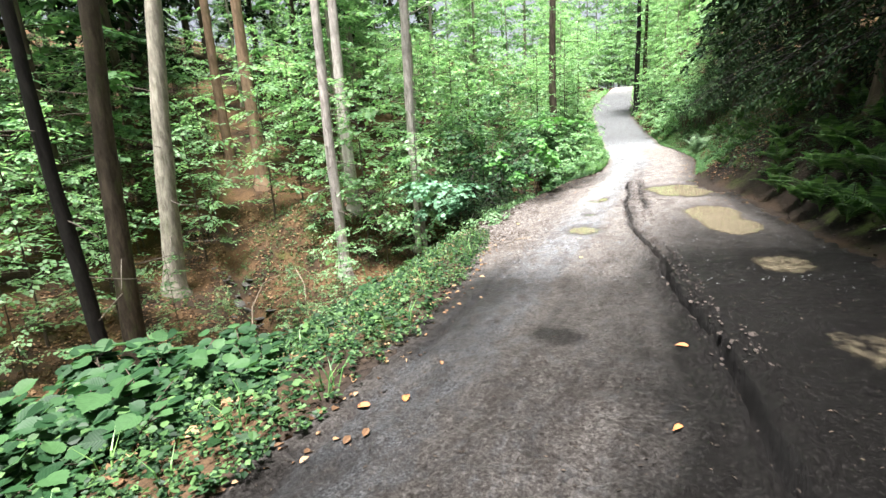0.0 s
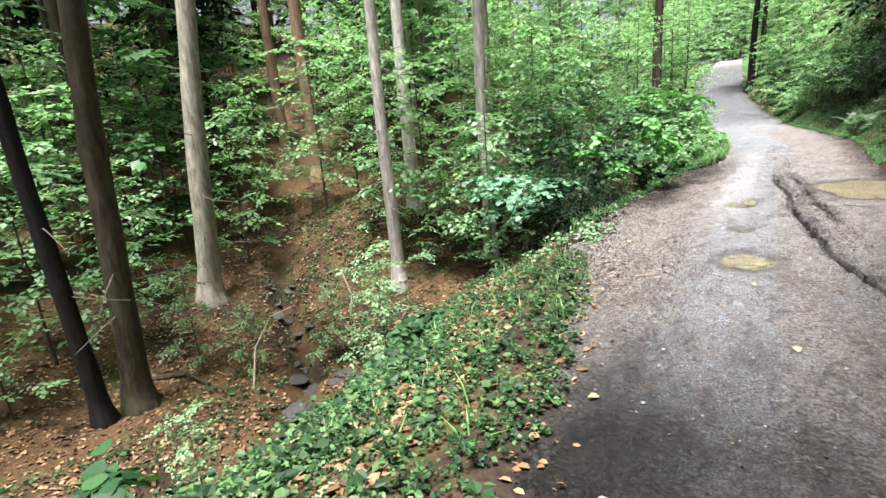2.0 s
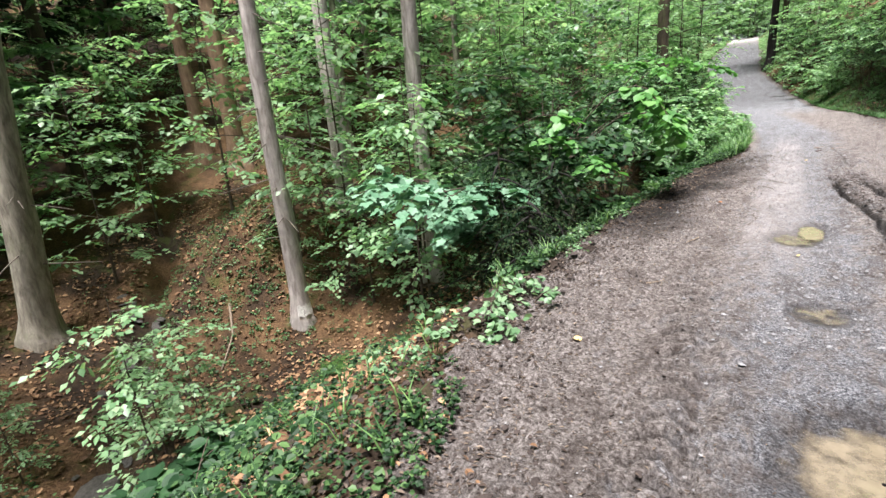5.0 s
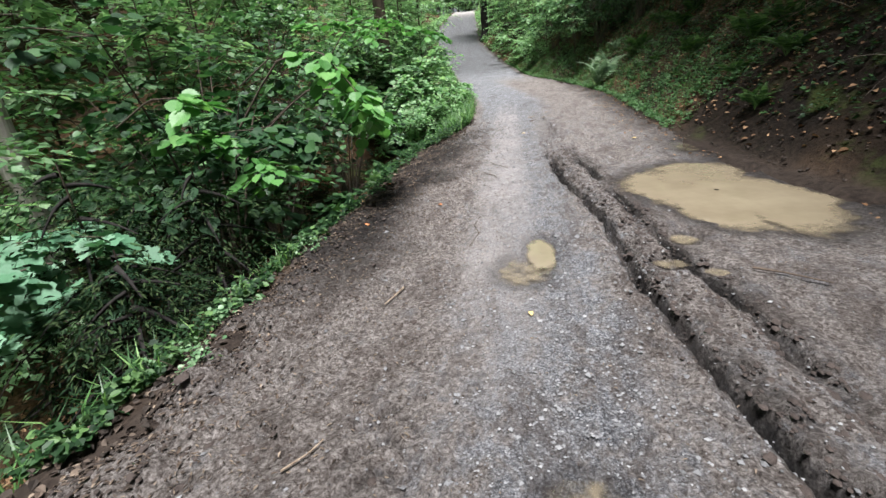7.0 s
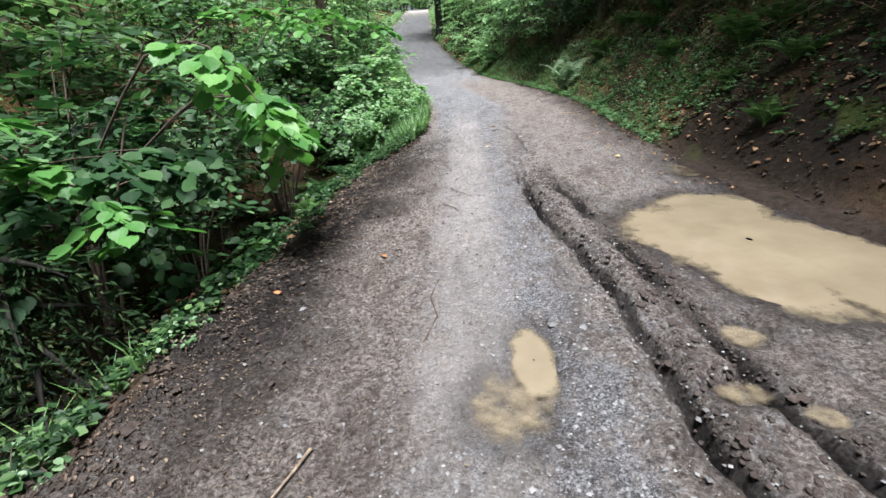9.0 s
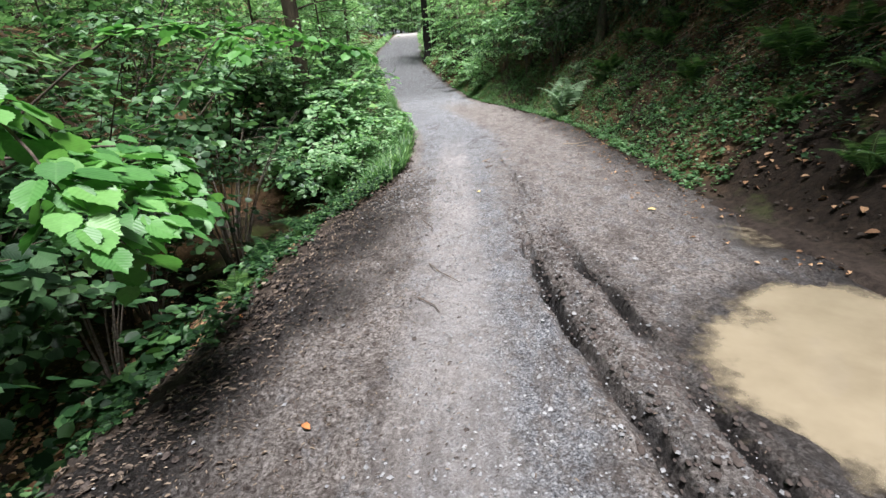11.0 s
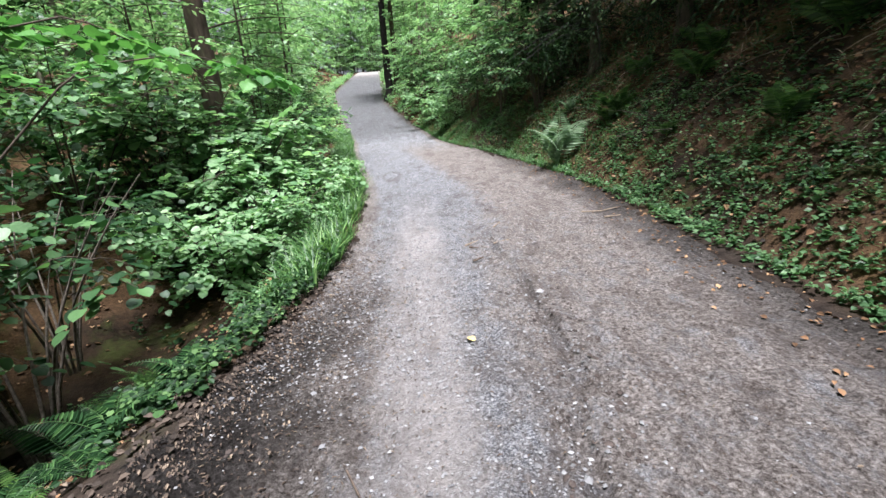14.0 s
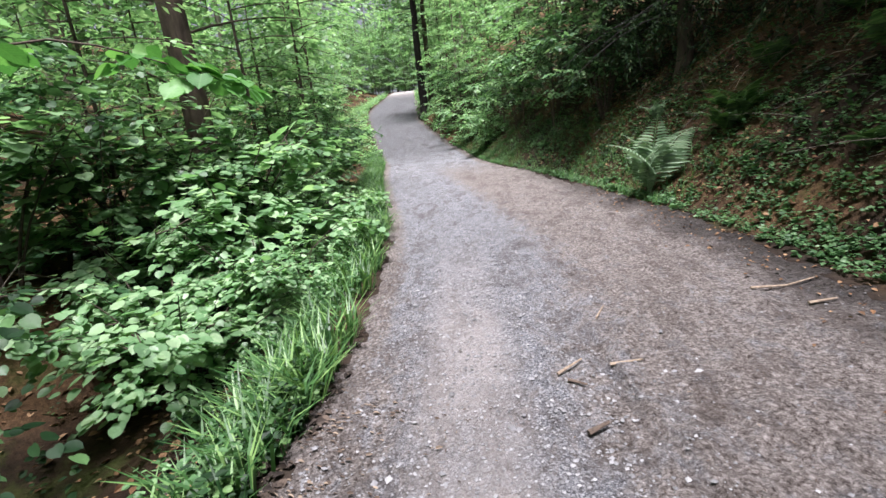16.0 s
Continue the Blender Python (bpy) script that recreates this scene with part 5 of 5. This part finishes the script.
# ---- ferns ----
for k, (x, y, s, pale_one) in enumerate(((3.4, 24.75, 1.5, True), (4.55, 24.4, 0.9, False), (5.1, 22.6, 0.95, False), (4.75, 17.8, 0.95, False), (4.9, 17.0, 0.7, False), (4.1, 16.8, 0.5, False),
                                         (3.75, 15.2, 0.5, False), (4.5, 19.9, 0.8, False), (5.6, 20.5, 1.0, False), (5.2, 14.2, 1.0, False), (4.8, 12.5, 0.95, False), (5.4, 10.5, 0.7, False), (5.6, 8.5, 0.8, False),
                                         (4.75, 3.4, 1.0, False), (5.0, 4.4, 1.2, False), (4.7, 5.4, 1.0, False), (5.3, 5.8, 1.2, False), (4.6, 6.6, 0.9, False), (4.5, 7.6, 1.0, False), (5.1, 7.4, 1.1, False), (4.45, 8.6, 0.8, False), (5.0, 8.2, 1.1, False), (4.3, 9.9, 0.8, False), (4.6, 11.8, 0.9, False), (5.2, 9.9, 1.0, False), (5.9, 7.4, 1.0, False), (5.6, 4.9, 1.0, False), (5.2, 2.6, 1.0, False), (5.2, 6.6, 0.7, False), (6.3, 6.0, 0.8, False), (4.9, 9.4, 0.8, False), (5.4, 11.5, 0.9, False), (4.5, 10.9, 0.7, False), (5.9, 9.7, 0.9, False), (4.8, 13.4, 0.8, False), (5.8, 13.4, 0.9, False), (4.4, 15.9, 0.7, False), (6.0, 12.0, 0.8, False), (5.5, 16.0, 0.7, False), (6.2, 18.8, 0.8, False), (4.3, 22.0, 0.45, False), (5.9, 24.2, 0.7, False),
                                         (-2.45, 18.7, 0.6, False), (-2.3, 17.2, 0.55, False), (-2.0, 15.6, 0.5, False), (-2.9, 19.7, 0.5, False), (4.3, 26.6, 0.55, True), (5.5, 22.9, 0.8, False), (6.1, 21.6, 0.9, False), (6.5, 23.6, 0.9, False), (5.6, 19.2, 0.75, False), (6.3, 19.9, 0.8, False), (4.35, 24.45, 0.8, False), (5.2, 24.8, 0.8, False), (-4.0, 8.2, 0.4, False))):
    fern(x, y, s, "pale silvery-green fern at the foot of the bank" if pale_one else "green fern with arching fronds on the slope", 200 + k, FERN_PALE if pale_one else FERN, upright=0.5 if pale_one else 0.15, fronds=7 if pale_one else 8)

# edge ferns in the darker leaf colour, with ditch shade painted in
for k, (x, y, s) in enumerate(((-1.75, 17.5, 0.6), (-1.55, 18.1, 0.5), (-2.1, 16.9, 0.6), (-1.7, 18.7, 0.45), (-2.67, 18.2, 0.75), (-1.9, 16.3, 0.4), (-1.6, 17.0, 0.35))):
    fern(x, y, s, "deep green fern on the crumbling edge of the ditch", 260 + k, LEAF_SHADED, 7)
herbs("edge_growth", scatter(np.random.default_rng(119), 420, 17.4, 20.5, 0.0, 0.9, left_edge, -1, 0.2, 0.5), 0.26, 7, 0.065, OVAL, HERB, "dark green weeds along the crumbling edge", 120)

# ---- small things on the track ----
def road_heights(x, y):
    i = np.clip(np.searchsorted(ry, y), 0, len(ry) - 1)
    u = (x - lx[i]) / (rx[i] - lx[i])
    return ROAD_GRID[1][i, np.clip(np.searchsorted(ru, u), 0, len(ru) - 1)]


def gravel(name, n, y0, y1, x_of, size, label, seed):
    """Loose angular stones pressed into the surface."""
    g = np.random.default_rng(seed)
    y = g.uniform(y0, y1, n)
    x = x_of(g, y, n)
    ok = (x > left_edge(y) + 0.05) & (x < right_edge(y) - 0.05)
    for blobs in HOLLOWS.values():
        ok &= hollow(x, y, blobs) > 1.1
    x, y = x[ok], y[ok]
    n = len(x)
    t = np.array([[1, 0, 0], [-1, 0, 0], [0, 1, 0], [0, -1, 0], [0, 0, 0.7], [0, 0, -0.5]], float)
    f = np.array([[0, 2, 4], [2, 1, 4], [1, 3, 4], [3, 0, 4], [2, 0, 5], [1, 2, 5], [3, 1, 5], [0, 3, 5]])
    s = size * np.exp(g.normal(0, 0.45, n))
    a = g.uniform(0, 2 * np.pi, n)
    v = t[None] * g.uniform(0.6, 1.2, (n, 6, 1)) * s[:, None, None]
    v[..., 0] *= g.uniform(0.6, 1.3, (n, 1))
    c, d = np.cos(a)[:, None], np.sin(a)[:, None]
    v = np.stack([v[..., 0] * c - v[..., 1] * d, v[..., 0] * d + v[..., 1] * c, v[..., 2]], -1)
    v = v + np.stack([x, y, road_heights(x, y) + 0.15 * s], -1)[:, None]
    return stuff(name, v.reshape(-1, 3), (f[None] + (np.arange(n) * 6)[:, None, None]).reshape(-1, 3), STONE, label, "gravel")


gravel("gravel", 21000, 8.5, 24, lambda g, y, n: 0.55 + 0.02 * (y - 10) + g.normal(0, 0.45, n), 0.0062, "loose grey gravel in the middle of the track", 301)
gravel("gravel", 9000, 3, 26, lambda g, y, n: g.uniform(-1.6, 4.2, n), 0.006, "scattered stones trodden into the track", 302)
gravel("gravel", 11000, 17.0, 40, lambda g, y, n: left_edge(y) + 0.2 + np.abs(g.normal(0, 0.9, n)), 0.0068, "coarse grey gravel on the far track", 303)
gravel("gravel", 8000, 17.3, 25, lambda g, y, n: left_edge(y) + 0.1 + 1.7 * g.uniform(0, 1, n), 0.0065, "coarse bluish-grey gravel in the wheel lane", 305)
gravel("gravel", 200, 6, 24, lambda g, y, n: g.uniform(-1.2, 3.4, n), 0.010, "single larger stones on the track", 304)


def debris(name, n, y0, y1, x_of, size, mat, label, seed, wide=0.8):
    g = np.random.default_rng(seed)
    y = g.uniform(y0, y1, n)
    x = x_of(g, y, n)
    ok = (x > left_edge(y) - 0.1) & (x < right_edge(y) + 0.1)
    for blobs in HOLLOWS.values():
        ok &= hollow(x, y, blobs) > 1.1
    x, y = x[ok], y[ok]
    return litter(name, np.stack([x, y, road_heights(x, y) - 0.008], 1), size, mat, label, seed, 0.3, wide)


SCRAP = plain_material("bark_scrap", [(0.1, (0.03, 0.02, 0.015)), (0.55, (0.09, 0.066, 0.05)), (0.95, (0.34, 0.27, 0.2))], 25, 0.85, 0.3, None, True)
DARK_SCRAP = plain_material("dark_scrap", [(0.1, (0.012, 0.009, 0.007)), (0.6, (0.045, 0.034, 0.027)), (0.98, (0.16, 0.12, 0.09))], 25, 0.85, 0.3, None, True)
debris("bark_scraps", 9500, 5, 19, lambda g, y, n: left_edge(y) + np.abs(g.normal(0, 0.75, n)), 0.028, SCRAP, "bark scraps and trodden leaves on the muddy edge", 311, 0.3)
debris("bark_scraps", 5500, 5, 26, lambda g, y, n: g.uniform(-1, 4, n), 0.022, SCRAP, "small bark scraps on the track", 312, 0.35)
debris("bark_scraps", 3200, -4, 8, lambda g, y, n: g.uniform(-0.8, 4, n), 0.026, DARK_SCRAP, "dark bark scraps trodden into the wet track", 315, 0.4)
debris("road_leaves", 600, 10, 26, lambda g, y, n: right_edge(y) - np.abs(g.normal(0, 0.35, n)), 0.045, LITTER, "brown leaves gathered at the foot of the bank", 313)
debris("edge_scraps", 2600, 8, 18.5, lambda g, y, n: left_edge(y) + g.uniform(-0.1, 0.35, n), 0.035, DARK_SCRAP, "dark rotting leaves and bark along the edge", 316, 0.6)
debris("edge_leaves", 280, -3, 7, lambda g, y, n: left_edge(y) + np.abs(g.normal(0, 0.22, n)) - 0.05, 0.065, LITTER, "brown leaves along the edge of the verge", 314)

debris("edge_litter", 2600, 5.5, 20, lambda g, y, n: left_edge(y) - 0.1 + np.abs(g.normal(0, 0.4, n)), 0.038, SCRAP, "brown trodden leaves along the crumbling edge", 319, 0.5)
litter("ditch_edge_litter", scatter(np.random.default_rng(325), 5200, 5.5, 21, -0.1, 1.5, left_edge, -1, 0.3, 0.8), 0.06, DARK_SCRAP, "dark rotting leaves and bark down the side of the ditch", 326, 0.5)
litter("ditch_edge_leaves", scatter(np.random.default_rng(327), 1300, 5.5, 21, 0.0, 1.8, left_edge, -1, 0.0, 0.8), 0.05, SCRAP, "dry leaves scattered down the side of the ditch", 328, 0.45)
litter("bank_debris", scatter(np.random.default_rng(317), 6500, -2, 19, 0.05, 4.5, right_edge, 1, 0.0, 0.9), 0.055, DARK_SCRAP, "dark rotting leaves and bark on the steep bank", 318, 0.5)


def clod_field(name, n, y0, y1, x_of, size, seed, label):
    """Lumps of churned mud."""
    g = np.random.default_rng(seed)
    y = g.uniform(y0, y1, n)
    x = x_of(g, y, n)
    s = size * np.exp(g.normal(0, 0.4, n))
    th, ph = np.meshgrid(np.linspace(0, 2 * np.pi, 7)[:-1], [0.25, 0.8, 1.35], indexing="ij")
    t = np.concatenate([np.stack([np.cos(th) * np.sin(ph), np.sin(th) * np.sin(ph), np.cos(ph)], -1).reshape(-1, 3), [[0, 0, 1.0]]])
    f = []
    for k in range(6):
        m = (k + 1) % 6
        f += [[18, k * 3, m * 3], [k * 3, k * 3 + 1, m * 3 + 1], [k * 3, m * 3 + 1, m * 3], [k * 3 + 1, k * 3 + 2, m * 3 + 2], [k * 3 + 1, m * 3 + 2, m * 3 + 1]]
    v = t[None] * g.uniform(0.65, 1.2, (n, len(t), 1)) * s[:, None, None] * [1, 1.3, 0.6]
    v = v + np.stack([x, y, road_heights(x, y) - 0.2 * s], -1)[:, None]
    return stuff(name, v.reshape(-1, 3), (np.array(f)[None] + (np.arange(n) * len(t))[:, None, None]).reshape(-1, 3), MUD, label, "mud", True)


MUD = plain_material("churned_mud", [(0.2, (0.012, 0.009, 0.008)), (0.6, (0.05, 0.038, 0.033)), (0.9, (0.16, 0.13, 0.115))], 14, 0.8, 0.7)
ruts_x = lambda g, y: np.interp(y, RUTS[0][0], RUTS[0][1])
clod_field("mud_lumps", 1300, 1, 18.5, lambda g, y, n: ruts_x(g, y) + np.where(g.uniform(0, 1, n) < 0.25, -0.5, 1) * g.uniform(0.05, 0.26, n), 0.012, 321, "crumbly mud thrown up beside the rut")
clod_field("mud_lumps", 800, 8, 16.3, lambda g, y, n: np.interp(y, RUTS[1][0], RUTS[1][1]) + np.where(g.uniform(0, 1, n) < 0.5, -1, 1) * g.uniform(0.04, 0.12, n), 0.011, 322, "crumbly mud thrown up beside the second rut")
clod_field("mud_lumps", 1600, 9.5, 16, lambda g, y, n: ruts_x(g, y) + g.uniform(-0.05, 0.42, n), 0.009, 324, "fine crumbs of mud between the ruts")
clod_field("mud_lumps", 1500, 5.5, 17, lambda g, y, n: left_edge(y) + np.abs(g.normal(0, 0.55, n)), 0.013, 323, "churned lumps of mud on the soft edge")


def fallen_leaf(x, y, size, turn, mat, label):
    v, f = TOOTHED if size > 0.075 else OVAL
    ob = mesh_object("fallen_leaf", (v * [0.62, 1, 2.2] - [0, 0.5, 0]) * size, f, mat)
    ob.location, ob.rotation_euler = (x, y, road_heights(np.array([x]), np.array([y]))[0] + 0.018), (0.12, -0.1, turn)
    tagged(ob, label, "leaf", "leaves fallen on the track")


YELLOW = plain_material("yellow_leaf", [(0.2, (0.42, 0.30, 0.10)), (0.8, (0.60, 0.47, 0.22))], 30, 0.6, 0.3)
for x, y, s, turn, m, label in ((0.57, -0.03, 0.085, 0.4, ORANGE, "bright orange fallen leaf on the track"), (0.34, -0.19, 0.085, 2.0, ORANGE, "bright orange fallen leaf on the track"),
                                (0.1, -0.35, 0.08, 1.0, ORANGE, "bright orange fallen leaf on the track"), (0.99, 4.38, 0.08, 0.2, YELLOW, "pale yellow fallen leaf on the track"),
                                (-1.01, 8.09, 0.085, 1.2, YELLOW, "small yellow fallen leaf on the mud"), (-0.55, 13.2, 0.075, 0.9, ORANGE, "bright orange fallen leaf on the track"),
                                (0.36, 10.58, 0.07, 0.1, YELLOW, "curled yellow fallen leaf by the puddle"), 
                                (0.63, 17.72, 0.08, 0.5, YELLOW, "pale fallen leaf on the gravel"), (2.2, 1.22, 0.08, 1.4, ORANGE, "torn orange-brown leaf in the rut"),
                                (2.15, 0.06, 0.07, 2.4, ORANGE, "orange fallen leaf on the wet mud"), 
                                (-1.5, 14.6, 0.08, 1.1, ORANGE, "orange fallen leaf at the edge"), (2.4, 16.2, 0.08, 0.8, YELLOW, "pale fallen leaf by the bank"),
                                (-1.3, 12.6, 0.09, 2.2, ORANGE, "orange fallen leaf at the edge"), (0.7, 6.1, 0.06, 1.0, YELLOW, "tiny yellow leaf on the track")):
    fallen_leaf(x, y, s, turn, m, label)


def stick(name, points, r, mat, label, category="stick", lift=0.01):
    p = np.array(points, float)
    z = np.array([max(road_heights(np.array([a]), np.array([b]))[0], ground_at(a, b) - 0.1) if left_edge(b) < a < right_edge(b) else ground_at(a, b) for a, b in p])
    q = np.stack([p[:, 0], p[:, 1], z + r + lift], 1)
    v, f = tube(q, np.linspace(r, 0.5 * r, len(q)), 6)
    cap = np.array([[0, 1, 2, 3], [0, 3, 4, 5]])
    ob = mesh_object(name, v - q[0], np.concatenate([f, cap, cap + len(v) - 6]), mat, smooth=False)
    ob.location = q[0]
    return tagged(ob, label, category, "sticks lying about")


DARKWOOD = plain_material("wet_stick", [(0.3, (0.03, 0.022, 0.017)), (0.7, (0.12, 0.09, 0.07))], 30)
stick("stick", [(-0.49, 6.15), (-0.38, 6.3), (-0.26, 6.38)], 0.012, DEADWOOD, "short pale stick on the muddy edge")
stick("stick", [(-0.57, 11.02), (-0.61, 10.9), (-0.66, 10.77)], 0.008, DEADWOOD, "broken pale stick on the mud")
stick("stick", [(-0.78, 9.3), (-0.7, 9.42), (-0.66, 9.5)], 0.006, DEADWOOD, "thin pale twig on the mud")
stick("twig", [(-0.05, 12.7), (-0.1, 12.4), (-0.04, 12.1), (-0.12, 11.85)], 0.006, DARKWOOD, "thin dark bent twig on the track")
stick("twig", [(0.02, 15.2), (0.1, 15.0), (0.28, 14.75)], 0.006, DARKWOOD, "thin dark bent twig on the track")
stick("twig", [(-0.05, 14.55), (0.08, 14.4), (0.12, 14.3)], 0.006, DARKWOOD, "thin dark twig on the track")
stick("twig", [(1.88, 11.02), (2.02, 10.92), (2.2, 10.72)], 0.010, DARKWOOD, "dark twig beside the puddle")
stick("twig", [(-0.1, 16.6), (0.02, 16.35), (0.0, 16.2)], 0.006, DARKWOOD, "thin dark bent twig on the track")
stick("wood_chip", [(0.86, 20.05), (1.04, 20.17)], 0.011, DEADWOOD, "pale splinter of wood on the track", "wood chip")
stick("wood_chip", [(1.22, 20.16), (1.4, 20.1)], 0.011, DEADWOOD, "pale splinter of wood on the track", "wood chip")
stick("wood_chip", [(0.9, 19.96), (1.0, 19.9)], 0.011, DARKWOOD, "dark splinter of wood on the track", "wood chip")
stick("wood_chip", [(0.88, 19.48), (1.0, 19.53)], 0.016, DARKWOOD, "dark chunk of wood on the track", "wood chip")
stick("stick", [(2.57, 20.92), (2.85, 20.93), (3.1, 20.98)], 0.011, DEADWOOD, "stick lying at the foot of the bank")
stick("stick", [(2.75, 20.56), (2.98, 20.6)], 0.012, DEADWOOD, "short stick lying at the foot of the bank")
stick("stick", [(1.33, 20.8), (1.45, 21.0)], 0.009, DEADWOOD, "thin stick on the track")
stick("log", [(-4.1, 18.2), (-3.3, 18.0), (-2.55, 17.8)], 0.022, DEADWOOD, "thin fallen pole in the ditch beside the track", "log")
stick("log", [(-4.6, 18.8), (-3.6, 19.5), (-3.0, 20.0)], 0.09, BARK_BROWN, "mossy fallen log in the ditch", "log")
stick("log", [(-10.6, 4.4), (-9.8, 5.0), (-8.9, 5.0)], 0.07, BARK_BROWN, "mossy rotten log beside the trunks", "log")
stick("log", [(-10.2, 10.4), (-9.4, 9.9), (-8.8, 9.2)], 0.03, DEADWOOD, "grey dead branch on the leaf litter", "log")

# leaning dead stick by the brook
lean = np.array([(-5.6, 4.1, -1.75), (-5.75, 4.35, -1.2), (-5.6, 4.6, -0.75), (-5.3, 4.8, -0.6)])
v, f = tube(lean - lean[0], [0.018, 0.015, 0.011, 0.006], 6)
ob = mesh_object("dead_sapling", v, f, DEADWOOD)
ob.location = lean[0]
tagged(ob, "thin pale dead sapling bent over beside the brook", "dead sapling")


# ---- rocks in the brook ----
def rock_mesh(seed):
    g = np.random.default_rng(seed)
    bm = bmesh.new()
    bmesh.ops.create_icosphere(bm, subdivisions=2, radius=1.0)
    d = g.normal(0, 1, (7, 3))
    for p in bm.verts:
        n = p.co.normalized()
        k = min(1.0, *[1.0 / max(0.35, float(np.dot(n, unit(q))) * 1.35) for q in d])
        p.co = n * k * (1 + 0.05 * g.normal())
        p.co.z *= 0.55
    me = bpy.data.meshes.new("rock")
    bm.to_mesh(me)
    bm.free()
    me.materials.append(ROCK)
    return me


g = np.random.default_rng(330)
rocks = [rock_mesh(340 + k) for k in range(4)]
for k in range(90):
    y = g.uniform(3.6, 9.5)
    x = float(brook_line(y)) + g.normal(0, 0.7)
    ob = new("rock", rocks[k % 4])
    s = float(np.exp(g.normal(-2.5, 0.55)))
    ob.location, ob.rotation_euler, ob.scale = (x, y, ground_at(x, y) + 0.1 * s), (g.uniform(-0.3, 0.3), g.uniform(-0.3, 0.3), g.uniform(0, 6)), (s, s * 1.7, 0.5 * s)
    tagged(ob, "grey-brown angular rock in the brook bed", "rock", "rocks of the brook")
